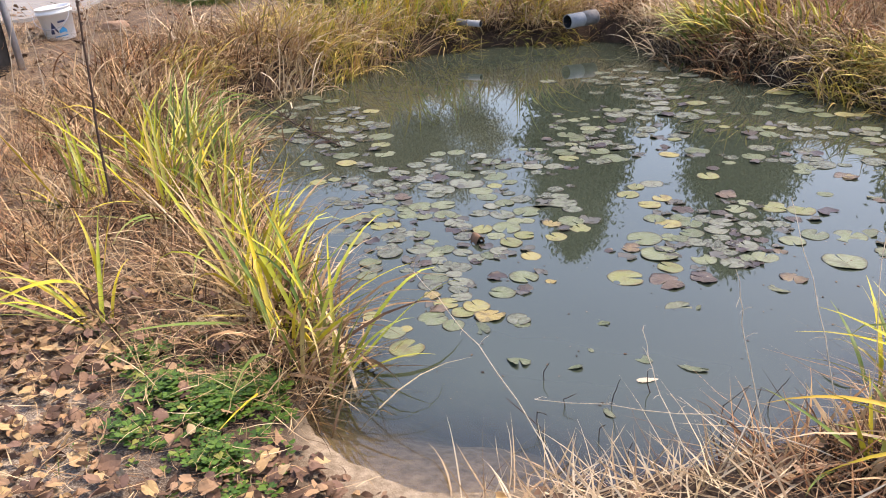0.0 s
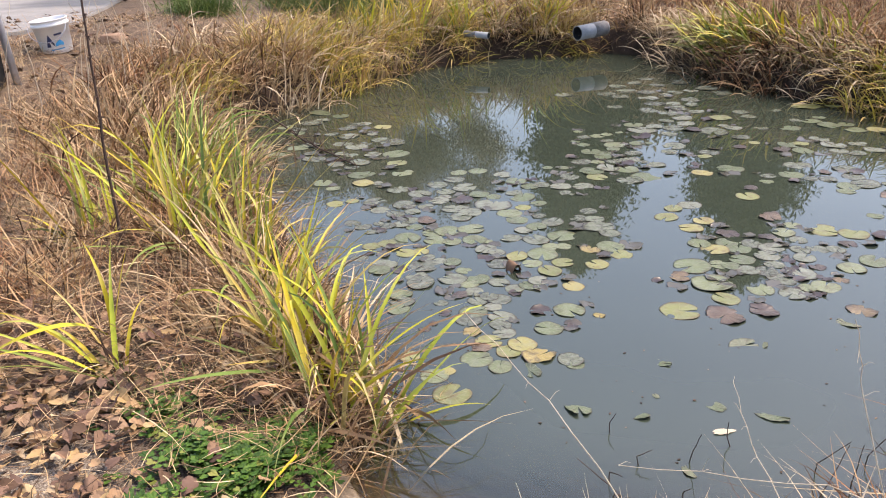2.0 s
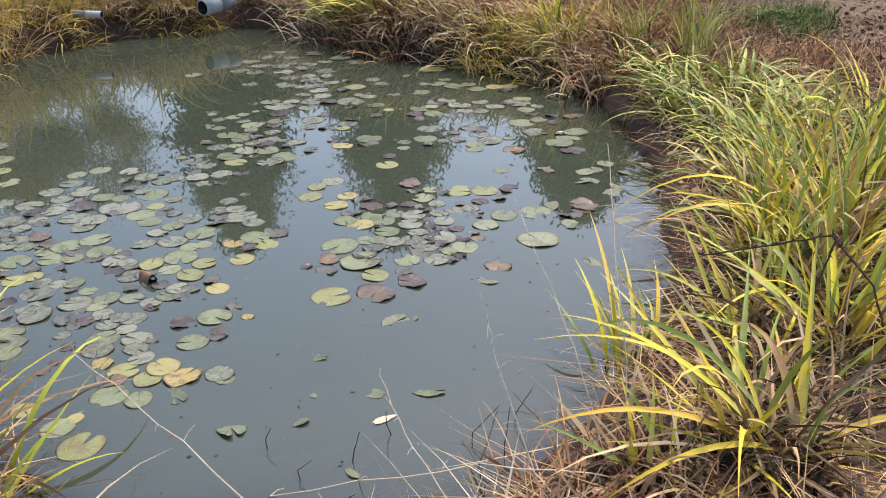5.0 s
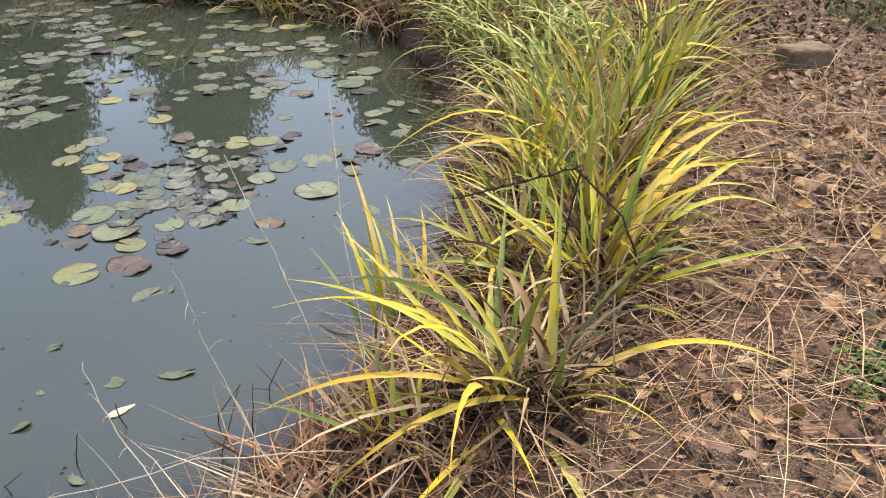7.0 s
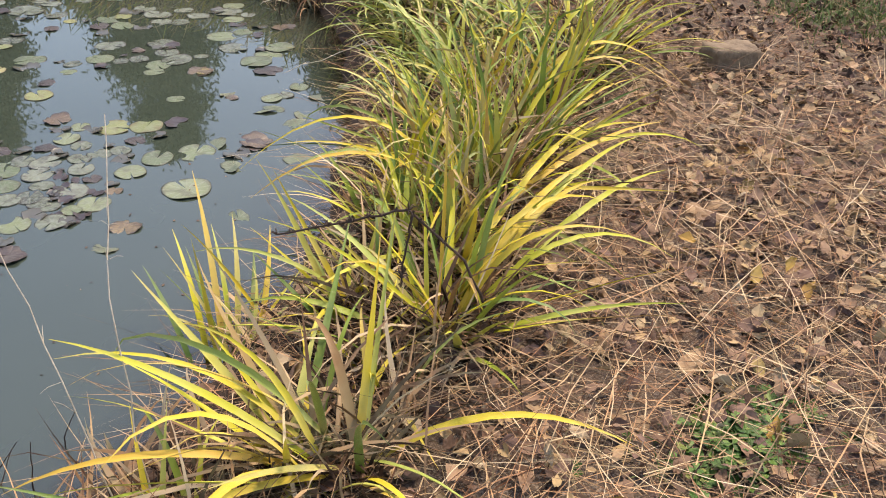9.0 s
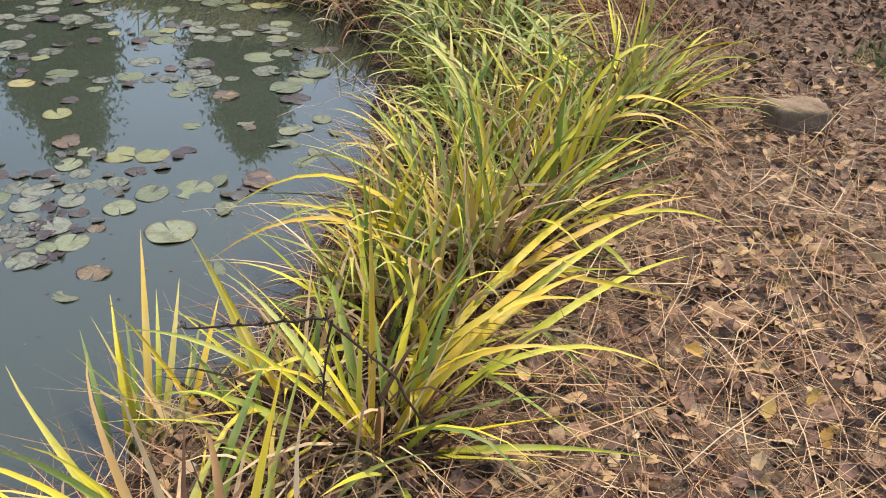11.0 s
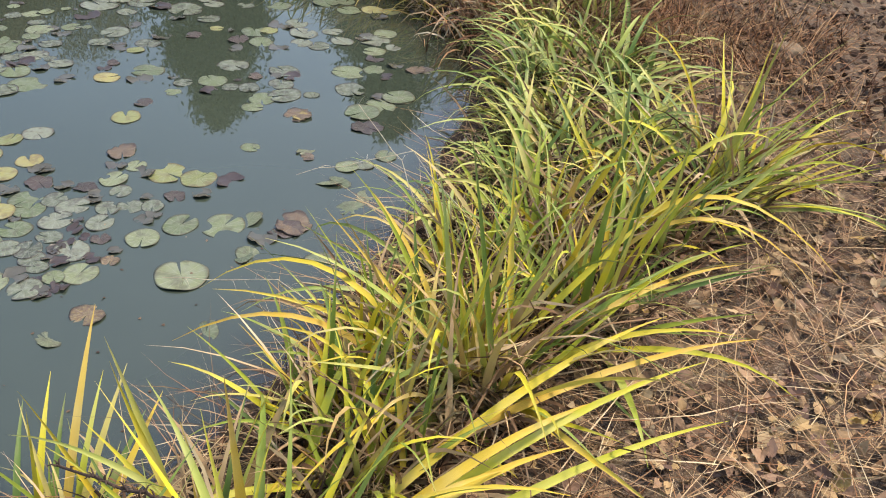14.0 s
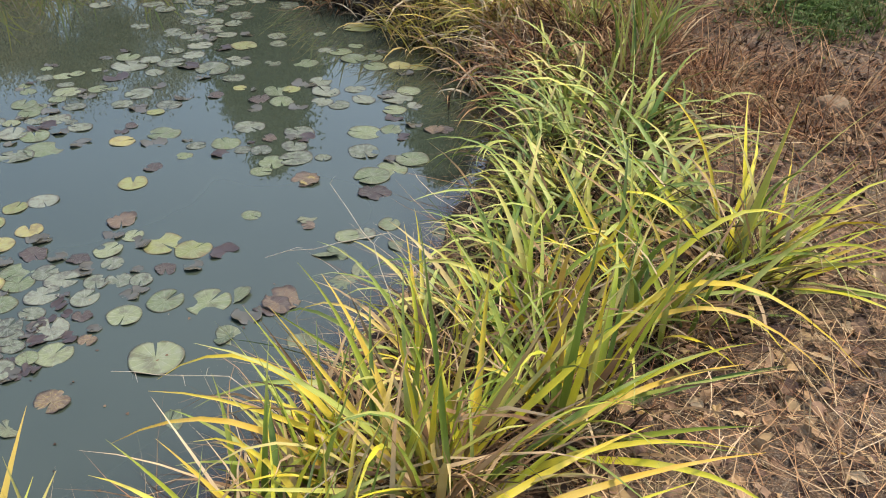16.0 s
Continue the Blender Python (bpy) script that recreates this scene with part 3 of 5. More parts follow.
PADS_SILVER_4 = [(0.05, 2.95, 0.09), (0.27, 2.74, 0.09), (-0.35, 3.25, 0.1), (-0.19, 3.23, 0.06), (0.88, 7.49, 0.16), (1.77, 8.15, 0.14), (1.62, 7.96, 0.16), (1.43, 7.82, 0.16), (2.04, 7.93, 0.21), (1.8, 7.82, 0.15), (2.19, 7.6, 0.21), (1.86, 7.45, 0.14), (2.02, 7.5, 0.13), (1.76, 7.36, 0.11), (1.62, 7.49, 0.15), (1.46, 7.58, 0.17), (1.26, 7.47, 0.15), (1.36, 7.33, 0.15), (1.58, 7.24, 0.17), (1.58, 7.0, 0.16), (1.92, 7.11, 0.17), (1.72, 6.97, 0.14), (1.86, 6.91, 0.13), (1.74, 6.8, 0.16), (1.47, 6.74, 0.16), (1.6, 6.63, 0.16), (1.82, 6.65, 0.12), (1.23, 6.92, 0.11), (1.66, 6.44, 0.16), (1.63, 6.25, 0.14)]
PADS_SILVER_5 = [(1.51, 6.35, 0.11), (1.27, 6.09, 0.19), (1.38, 6.18, 0.12), (1.51, 6.12, 0.15), (1.43, 5.95, 0.12), (1.76, 5.98, 0.19), (1.93, 6.07, 0.12), (1.88, 6.16, 0.09), (0.82, 5.93, 0.1), (0.96, 5.8, 0.08), (1.38, 5.61, 0.15), (1.31, 5.46, 0.11), (1.56, 5.42, 0.12), (1.07, 5.45, 0.1), (0.91, 5.28, 0.11), (1.01, 5.29, 0.14), (0.7, 5.28, 0.12), (1.09, 5.24, 0.07), (0.84, 5.12, 0.15), (0.58, 4.96, 0.11), (0.92, 4.85, 0.15), (1.15, 5.16, 0.1), (1.89, 5.8, 0.13), (2.12, 6.04, 0.09), (2.45, 8.01, 0.13), (2.24, 7.35, 0.17), (2.16, 6.59, 0.13), (2.16, 6.42, 0.12), (1.14, 4.37, 0.12), (1.27, 3.79, 0.1)]
PADS_SILVER_6 = [(1.34, 3.73, 0.12), (1.29, 3.64, 0.12), (1.22, 3.46, 0.09), (1.15, 3.48, 0.1), (1.28, 3.53, 0.08), (1.5, 3.82, 0.09), (1.36, 3.43, 0.12), (1.26, 3.35, 0.08), (1.24, 3.4, 0.08), (1.24, 3.23, 0.1), (1.46, 3.7, 0.1), (1.54, 3.7, 0.09), (1.44, 3.6, 0.09), (1.62, 3.69, 0.08), (1.74, 4.86, 0.09), (1.99, 5.06, 0.14), (1.96, 4.78, 0.08), (2.05, 4.76, 0.1), (2.24, 4.96, 0.14), (2.21, 4.65, 0.14), (2.21, 4.79, 0.13), (2.34, 4.64, 0.08), (2.54, 4.68, 0.15), (2.88, 5.24, 0.08), (2.8, 5.36, 0.16), (2.39, 5.68, 0.13), (2.41, 5.51, 0.15), (2.58, 5.53, 0.11), (2.38, 5.36, 0.11), (2.47, 5.3, 0.11)]
PADS_SILVER_7 = [(2.61, 5.36, 0.13), (2.46, 6.25, 0.11), (2.44, 6.6, 0.08), (2.46, 3.9, 0.08)]
PADS_BROWN_1 = [(-0.27, 4.24, 0.12), (0.51, 3.77, 0.11), (-0.07, 2.97, 0.09), (-0.11, 3.3, 0.08), (-0.04, 2.84, 0.08), (0.16, 2.77, 0.13), (-0.25, 3.0, 0.05), (0.43, 3.08, 0.05), (1.4, 5.15, 0.08), (1.8, 5.53, 0.11), (1.37, 3.87, 0.09), (1.49, 4.15, 0.13), (1.2, 3.93, 0.13), (0.84, 3.43, 0.11), (0.91, 3.05, 0.17), (1.07, 3.08, 0.12), (1.7, 3.75, 0.1), (1.45, 3.49, 0.07), (1.49, 3.35, 0.07), (1.44, 3.06, 0.13), (2.09, 3.45, 0.15), (1.56, 4.64, 0.09), (2.09, 4.9, 0.1), (2.25, 4.42, 0.15), (2.54, 4.25, 0.15), (2.97, 4.89, 0.12), (2.04, 5.44, 0.13), (3.17, 5.86, 0.12), (2.24, 4.0, 0.07), (2.93, 4.9, 0.13)]
PADS_BROWN_2 = [(2.26, 4.4, 0.1), (2.12, 3.48, 0.16)]
SUNKEN = [(0.25, 2.44, 0.12), (0.58, 2.7, 0.07), (0.9, 2.81, 0.11), (0.97, 2.81, 0.05), (0.12, 2.67, 0.1), (0.68, 2.42, 0.07), (0.84, 2.36, 0.1), (1.34, 2.96, 0.09), (0.43, 2.38, 0.07), (0.51, 2.49, 0.03), (2.24, 4.06, 0.1), (2.33, 3.76, 0.11), (1.93, 3.3, 0.09), (1.96, 3.53, 0.12), (2.19, 3.22, 0.13), (1.79, 2.91, 0.11), (2.42, 3.64, 0.1), (2.35, 3.56, 0.13), (2.3, 3.78, 0.13), (2.59, 3.78, 0.11), (2.78, 3.84, 0.11), (0.51, 2.1, 0.06), (1.95, 3.3, 0.12)]


# ---- leaf shape ----
def fallen_leaf_mesh(name, mat, seed):
    """A broad pointed leaf about 1 long, folded along its midrib, curled and a little torn."""
    q = np.random.default_rng(seed)
    n = 16
    ang = np.linspace(-math.pi, math.pi, n, endpoint=False)
    wide = q.uniform(0.78, 1.05)
    r = 0.38 * (1 + 0.1 * np.cos(ang)) * q.uniform(0.93, 1.06, n)
    r *= 1 + q.uniform(0.3, 0.55) * np.exp(-(ang / 0.32) ** 2)
    if seed % 3 == 0:
        r *= 1 + 0.22 * np.exp(-((np.abs(ang) - 1.18) / 0.3) ** 2)
    r[0] *= 0.72
    c, fold = q.normal(0, 0.5, 3), q.uniform(-0.15, 0.45)
    out = np.stack([r * np.cos(ang), r * np.sin(ang) * wide, 0 * r], -1)
    mid = out[::2] * 0.55
    v = np.concatenate([[[0, 0, 0]], mid, out])
    v[:, 2] = 0.02 + c[0] * v[:, 0] ** 2 + c[1] * v[:, 1] ** 2 * 1.3 + c[2] * v[:, 0] * v[:, 1] + fold * np.abs(v[:, 1])
    v[9:, 2] += q.normal(0, 0.03, n)
    faces = []
    for i in range(8):
        j = (i + 1) % 8
        a0, a1, a2 = 9 + 2 * i, 9 + 2 * i + 1, 9 + (2 * i + 2) % n
        faces += [[0, 1 + i, 1 + j], [1 + i, a0, a1], [1 + i, a1, 1 + j], [1 + j, a1, a2]]
    return v, faces


FLOATER = fallen_leaf_mesh("floating_leaf", LITTER, 4)


# ---- water lilies ----
def pad_mesh(name, mat, notch, wave, curl, seed, segs=34, crumple=0.0):
    """A pad of radius 1 with a notch, a wavy rim and a little thickness."""
    g = np.random.default_rng(seed)
    ph = g.uniform(0, 6.28, 4)
    ang = np.linspace(notch, 2 * math.pi - notch, segs)
    rings = [0.02, 0.35, 0.7, 0.92, 1.0]
    rad = 1 + 0.035 * np.sin(2 * ang + ph[0]) + 0.025 * np.sin(5 * ang + ph[1]) + crumple * (0.1 * np.sin(2 * ang + ph[3]) + 0.06 * np.sin(5 * ang + ph[0]) + 0.03 * np.sin(13 * ang + ph[2]))
    rad *= 1 - 0.12 * np.exp(-((np.minimum(ang, 2 * math.pi - ang) - notch) / 0.12) ** 2)
    verts, faces = [], []
    for r in rings:
        z = 0.008 + wave * r ** 3 * np.sin(3 * ang + ph[2]) + curl * r ** 6 + crumple * r * r * (0.07 * np.sin(2 * ang + ph[0]) + 0.035 * np.sin(9 * ang + ph[1] + 3 * r))
        verts.append(np.stack([r * rad * np.cos(ang), r * rad * np.sin(ang), z], -1))
    top = np.concatenate(verts)
    low = verts[-1] * (0.99, 0.99, 1) - (0, 0, 0.012)
    allv = np.concatenate([top, low])
    n = segs
    for i in range(len(rings)):
        for j in range(n - 1):
            a, b = i * n + j, i * n + j + 1
            faces.append([a, a + n, b + n, b])
    return mesh_from(name, allv, faces, mat)


def pad_set(mat, key, seeds):
    out = []
    for i, s in enumerate(seeds):
        out.append(pad_mesh("lily_pad", mat, [0.05, 0.12, 0.2, 0.08][i % 4], [0.015, 0.028, 0.012, 0.035][i % 4], [0.0, 0.0, 0.015, 0.04][i % 4], s, crumple=key))
    return out


def lay_pads(places, meshes, label, height=0.0, size=1.0):
    for x, y, d in places:
        me = meshes[rng.integers(len(meshes))]
        ob = new("lily_pad", me)
        r = d * size * rng.uniform(0.5, 0.6)
        ob.matrix_world = Matrix.LocRotScale((x, y, height + rng.uniform(0.0, 0.002)), Euler((rng.normal(0, 0.012), rng.normal(0, 0.012), rng.uniform(0, 6.28))), (r, r * rng.uniform(0.88, 1.0), r))
        tagged(ob, label, "lily pad", "lily pads on the pond")


greens, yellows = pad_set(PAD_GREEN, 0.0, [1, 2, 3, 4]), pad_set(PAD_YELLOW, 0.03, [5, 6, 7, 8])
silvers, browns = pad_set(PAD_SILVER, 0.3, [9, 10, 11, 12]), pad_set(PAD_BROWN, 0.9, [13, 14, 15, 16])
sunks = pad_set(SUNK, 0.8, [17, 18, 19])
for places in (PADS_GREEN_1, PADS_GREEN_2, PADS_GREEN_3, PADS_GREEN_4):
    lay_pads(places, greens, "round green water-lily pad floating flat on the pond")
for places in (PADS_YELLOW_1, PADS_YELLOW_2):
    lay_pads(places, yellows, "yellowing water-lily pad with brown spots on the pond")
for places in (PADS_SILVER_1, PADS_SILVER_2, PADS_SILVER_3, PADS_SILVER_4, PADS_SILVER_5, PADS_SILVER_6, PADS_SILVER_7):
    lay_pads(places, silvers, "grey-green water-lily pad with silvery sky sheen in its colour")
for places in (PADS_BROWN_1, PADS_BROWN_2):
    lay_pads(places, browns, "withered brown crumpled water-lily pad on the water", 0.001, 0.82)
for x, y, d in SUNKEN:
    ob = new("sunken_leaf", sunks[rng.integers(3)])
    ob.matrix_world = Matrix.LocRotScale((x, y, 0.0005), Euler((rng.normal(0, 0.1), rng.normal(0, 0.12), rng.uniform(0, 6.28))), (d * 0.5, d * 0.36, d * 0.35))
    tagged(ob, "green decaying lily leaf half sunk in silty water", "leaf", "sunken leaves")


# crumpled dead leaves and bits drift between the pads where these crowd
g = np.random.default_rng(31)
crowd = np.array([p for group in (PADS_GREEN_1, PADS_GREEN_2, PADS_GREEN_3, PADS_GREEN_4, PADS_YELLOW_1, PADS_YELLOW_2, PADS_SILVER_1, PADS_SILVER_2, PADS_SILVER_3, PADS_SILVER_4, PADS_SILVER_5, PADS_SILVER_6, PADS_SILVER_7, PADS_BROWN_1, PADS_BROWN_2) for p in group])
near = (np.hypot(crowd[:, None, 0] - crowd[None, :, 0], crowd[:, None, 1] - crowd[None, :, 1]) < 0.32).sum(1)
for what, mat, share, label in (("withered_pads", PAD_BROWN, 0.25, "crumpled purple-brown dead pads among the lily pads"), ("sodden_pads", PAD_SILVER, 0.7, "small sodden grey-green pads among the lily pads")):
    V, F, at = [], [], 0
    shapes = [pad_mesh("withered_pad", mat, 0.15, 0.06, 0.05, s, 18, 1.3) for s in (41, 42, 43)]
    for (x, y, d), k in zip(crowd, near):
        if k < 6 or y < 2.9 or g.uniform() > share:
            continue
        a, r = g.uniform(0, 6.28), d * g.uniform(0.8, 1.15)
        px, py, s = x + r * math.cos(a), y + r * math.sin(a), d * g.uniform(0.28, 0.48)
        if np.hypot(crowd[:, 0] - px, crowd[:, 1] - py).min() < d * 0.45:
            continue
        me = shapes[g.integers(3)]
        co = np.empty(len(me.vertices) * 3)
        me.vertices.foreach_get("co", co)
        m = Matrix.LocRotScale((px, py, 0.001), Euler((g.normal(0, 0.05), g.normal(0, 0.05), g.uniform(0, 6.28))), (s, s * g.uniform(0.6, 1.0), s))
        V.append(co.reshape(-1, 3) @ np.array(m.to_3x3()).T + np.array(m.translation))
        F += [[i + at for i in poly.vertices] for poly in me.polygons]
        at += len(me.vertices)
    tagged(new(what, mesh_from(what, np.concatenate(V), F, mat)), label, "lily pads", kind="stuff")


# one dead leaf curled to a tent on the pads
bm = bmesh.new()
bmesh.ops.create_grid(bm, x_segments=8, y_segments=8, size=0.5)
for v in bm.verts:
    x, y = v.co.x, v.co.y
    taper = 1 - 0.7 * max(0, y) - 0.4 * max(0, -y)
    v.co = Vector((x * 0.06 * taper, y * 0.07, 0.036 * (1 - (2 * x) ** 2) ** 1.0 + 0.012 * math.sin(9 * y) * x))
bmesh.ops.solidify(bm, geom=bm.faces[:], thickness=0.0015)
tent = part("curled_leaf", bm, LITTER_BROWN, None, "dark brown dead leaf curled up on the lily pads", True)
tent.matrix_world = pose(0.13, 3.55, 0.004, 0, 0, 25)
tagged(tent, category="leaf")
# one pale dry leaf floating alone
v, f = FLOATER
tent = new("floating_leaf", mesh_from("floating_leaf", v, f, PALE, None, False))
tent.matrix_world = Matrix.LocRotScale((0.655, 2.28, 0.002), Euler((0.02, 0.03, 0.2)), (0.085, 0.035, 0.015))
tagged(tent, "pale tan dry leaf floating on open water", "leaf")


# specks of leaf afloat near the shore
g = np.random.default_rng(52)
V, F, at = [], [], 0
for _ in range(150):
    x, y, r = g.uniform(-0.3, 2.6), g.uniform(1.9, 3.6), g.uniform(0.006, 0.016)
    if float(shore_distance(x, y)) > -0.05:
        continue
    v, f = fallen_leaf_mesh("speck", LITTER_DARK, int(g.integers(12)))
    m = Matrix.LocRotScale((x, y, 0.0015), Euler((0, 0, g.uniform(0, 6.28))), (r, r * g.uniform(0.4, 1.0), r * 0.3))
    V.append(v @ np.array(m.to_3x3()).T + np.array(m.translation))
    F += [[i + at for i in face] for face in f]
    at += len(v)
tagged(new("leaf_crumbs", mesh_from("leaf_crumbs", np.concatenate(V), F, LITTER_DARK, None, False)), "dark leaf crumbs afloat on the pond", "leaves", kind="stuff")


# ---- strap leaves and grasses ----
def leaf_variants(mat, seed, count, segs, stiff, bends):
    g, out = np.random.default_rng(seed), []
    for i in range(count):
        bend = bends[i % 6] * g.uniform(0.9, 1.15)
        v, f, uv = blades(np.zeros((1, 3)), np.zeros(1), np.zeros(1), np.array([bend]), np.ones(1), np.array([0.03]), segs,
                          g.uniform(-1.3, 1.3, 1), 0.22, g.uniform(-0.6, 0.6, 1), stiff)
        out.append((mesh_from("leaf", v, f, mat, uv), bend))
    return out


IRIS_LEAVES, SEDGE_LEAVES = leaf_variants(IRIS, 3, 24, 9, 2.6, (0.1, 0.3, 0.55, 0.9, 1.4, 2.0)), leaf_variants(SEDGE, 4, 18, 8, 1.7, (0.25, 0.55, 0.95, 1.35, 1.75, 2.2))
FRESH_LEAVES = leaf_variants(SEDGE, 6, 12, 9, 2.6, (0.1, 0.3, 0.55, 0.9, 1.4, 2.0))


def spread(g, n, heading, focus):
    """Headings round a clump, drawn towards one side."""
    a = g.uniform(-math.pi, math.pi, n)
    return heading + a * (1 - focus * 0.75)


def strap_clump(x, y, n, length, radius, heading, focus, leaves, label, thatch=70, lean=(0.25, 1.35), name="iris_clump", wide=1.0, thatch_mat=None, pale=None):
    """A clump of strap leaves, each leaf a part, over a skirt of dead ones."""
    g = np.random.default_rng(int(abs(x) * 977 + abs(y) * 1319))
    z = float(max(ground_z(x, y), -0.03))
    e = empty(name, pose(x, y, z), label, "plant", "waterside clumps")
    az = spread(g, n, heading, focus)
    for i in range(n):
        me, bend = leaves[g.integers(len(leaves))]
        L = length * g.uniform(0.55, 1.15)
        tilt = g.uniform(*lean) * (1 if bend < 1.1 else 0.6)
        ob = new("leaf", me)
        ob.parent = e
        r = radius * math.sqrt(g.uniform(0, 1))
        t = g.uniform(0, 6.28)
        w = wide * g.uniform(0.6, 1.3) * 0.55 / L
        px, py = r * math.cos(t), r * math.sin(t)
        pz = float(max(ground_z(x + px, y + py), -0.04)) - z - 0.01
        ob.matrix_basis = Matrix.Translation((px, py, pz)) @ Matrix.Rotation(az[i], 4, "Z") @ Matrix.Rotation(tilt, 4, "Y") @ Matrix.Diagonal((L, L * min(w, 1.6), L, 1))
    # default thatch colour carries the deep shade of the clump's gaps
    for count, low, high, mat, what in ((thatch, 0.2, 0.45, thatch_mat or ROTTEN_SHADE, "dead leaves at the base, mostly darkened for gap shade"), (thatch // 4 if pale is None else pale, 0.5, 0.95, STRAW, "pale dead leaves")):
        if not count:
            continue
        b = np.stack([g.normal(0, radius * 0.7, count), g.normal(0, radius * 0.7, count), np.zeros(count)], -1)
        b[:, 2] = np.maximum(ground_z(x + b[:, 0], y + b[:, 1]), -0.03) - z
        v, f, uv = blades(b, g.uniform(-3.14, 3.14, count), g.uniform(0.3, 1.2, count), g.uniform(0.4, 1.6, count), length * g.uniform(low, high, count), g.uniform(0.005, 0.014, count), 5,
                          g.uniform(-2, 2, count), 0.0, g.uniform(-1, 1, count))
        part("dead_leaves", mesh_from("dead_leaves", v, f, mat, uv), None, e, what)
    return e


def grass_tuft(x, y, n, length, radius, mat, label, heading=0.0, focus=0.0, lean=(0.05, 0.7), bend=(0.3, 1.5), width=(0.004, 0.009), name="grass_tuft", segs=5, kind=""):
    """A tuft of fine blades in one mesh."""
    g = np.random.default_rng(int(abs(x) * 1717 + abs(y) * 2311 + n))
    z = float(max(ground_z(x, y), -0.03))
    b = np.stack([g.normal(0, radius * 0.6, n), g.normal(0, radius * 0.6, n), np.zeros(n)], -1)
    b[:, 2] = np.maximum(ground_z(x + b[:, 0], y + b[:, 1]), -0.05) - z - 0.01
    v, f, uv = blades(b, spread(g, n, heading, focus), g.uniform(*lean, n), g.uniform(*bend, n), length * g.uniform(0.45, 1.15, n), g.uniform(*width, n), segs, g.uniform(-1.5, 1.5, n), 0.0, g.uniform(-0.7, 0.7, n))
    ob = new(name, mesh_from(name, v, f, mat, uv))
    ob.matrix_world = pose(x, y, z)
    return tagged(ob, label, "grass", "" if kind else "bank grasses", kind)


def toward_water(x, y):
    """The heading, downhill to the water, at a place on the bank."""
    e = 0.15
    gxx = shore_distance(x + e, y) - shore_distance(x - e, y)
    gyy = shore_distance(x, y + e) - shore_distance(x, y - e)
    return math.atan2(-float(gyy), -float(gxx))


# east bank: yellow and green iris clumps
YG = "tall iris clump with arching yellow-green strap leaves on the bank"
for x, y, n, L, r, head, foc, lean in [
    (1.12, 1.66, 7, 0.34, 0.1, 2.6, 0.6, (0.4, 1.4)), (1.42, 1.6, 24, 0.6, 0.1, 2.9, 0.35, (0.5, 1.42)), (1.66, 1.76, 12, 0.42, 0.12, 0.3, 0.2, (0.5, 1.42)),
    (1.89, 1.8, 22, 0.6, 0.07, 0.1, 0.3, (0.25, 1.35)), (1.76, 2.02, 16, 0.46, 0.1, 2.2, 0.4, (0.3, 1.3)), (2.05, 2.06, 14, 0.48, 0.1, 0.3, 0.3, (0.4, 1.4)),
    (2.47, 2.37, 40, 0.68, 0.1, 1.5, 0.0, (0.2, 1.42)), (2.26, 2.46, 34, 0.54, 0.11, 2.3, 0.3, (0.2, 1.3)), (2.08, 2.3, 26, 0.48, 0.1, 2.0, 0.2, (0.1, 1.2)), (2.2, 2.14, 26, 0.58, 0.1, 2.2, 0.2, (0.2, 1.3)), (2.84, 2.58, 40, 0.66, 0.12, 1.2, 0.0, (0.2, 1.42)),
    (2.58, 2.78, 28, 0.54, 0.12, 2.4, 0.45, (0.4, 1.4)), (2.88, 2.98, 30, 0.56, 0.13, 2.3, 0.35, (0.3, 1.4)), (3.26, 2.92, 32, 0.62, 0.13, 0.1, 0.15, (0.2, 1.4)),
    (3.68, 3.16, 36, 0.72, 0.12, 0.2, 0.25, (0.2, 1.35)), (3.2, 3.22, 26, 0.5, 0.13, 1.8, 0.1, (0.3, 1.4))]:
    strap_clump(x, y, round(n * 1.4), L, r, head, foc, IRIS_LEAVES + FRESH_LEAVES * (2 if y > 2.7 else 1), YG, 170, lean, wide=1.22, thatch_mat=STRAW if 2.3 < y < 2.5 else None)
droop = [leaf for i, leaf in enumerate(SEDGE_LEAVES) if i % 6 > 1]
GR = "arching sedge-like clump with pale green drooping leaves over the water"
for x, y, n, L, r, head, foc in [
    (2.68, 3.08, 32, 0.42, 0.1, 2.5, 0.4), (2.92, 3.38, 40, 0.44, 0.12, 2.7, 0.4), (3.14, 3.8, 44, 0.48, 0.12, 2.9, 0.4), (3.36, 4.32, 44, 0.5, 0.13, 2.9, 0.4), (3.12, 3.45, 40, 0.5, 0.14, 2.2, 0.2), (3.22, 3.78, 54, 0.56, 0.16, 3.0, 0.45), (3.53, 3.6, 60, 0.6, 0.16, 1.6, 0.0), (3.42, 4.18, 58, 0.62, 0.17, 3.0, 0.45),
    (3.76, 4.26, 62, 0.64, 0.17, 1.5, 0.0), (3.62, 4.65, 58, 0.56, 0.18, 3.0, 0.45), (3.98, 4.62, 30, 0.5, 0.18, 0.4, 0.1), (3.74, 5.15, 50, 0.5, 0.18, 3.1, 0.3)]:
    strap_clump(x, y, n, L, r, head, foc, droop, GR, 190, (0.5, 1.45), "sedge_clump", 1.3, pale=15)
UP = "upright green iris clump at the water's edge"
strap_clump(1.5, 2.2, 12, 0.34, 0.08, 1.5, 0.6, IRIS_LEAVES[:3] + SEDGE_LEAVES[:3], UP, 30, (0.3, 1.0))
for x, y in [(4.0, 5.0), (4.25, 5.3), (3.95, 5.6)]:
    strap_clump(x, y, 28, 0.72, 0.12, 1.5, 0.0, SEDGE_LEAVES[:5], "tall upright sedge clump with green blades and straw", 120, (0.02, 0.45), "sedge_clump", 0.8)


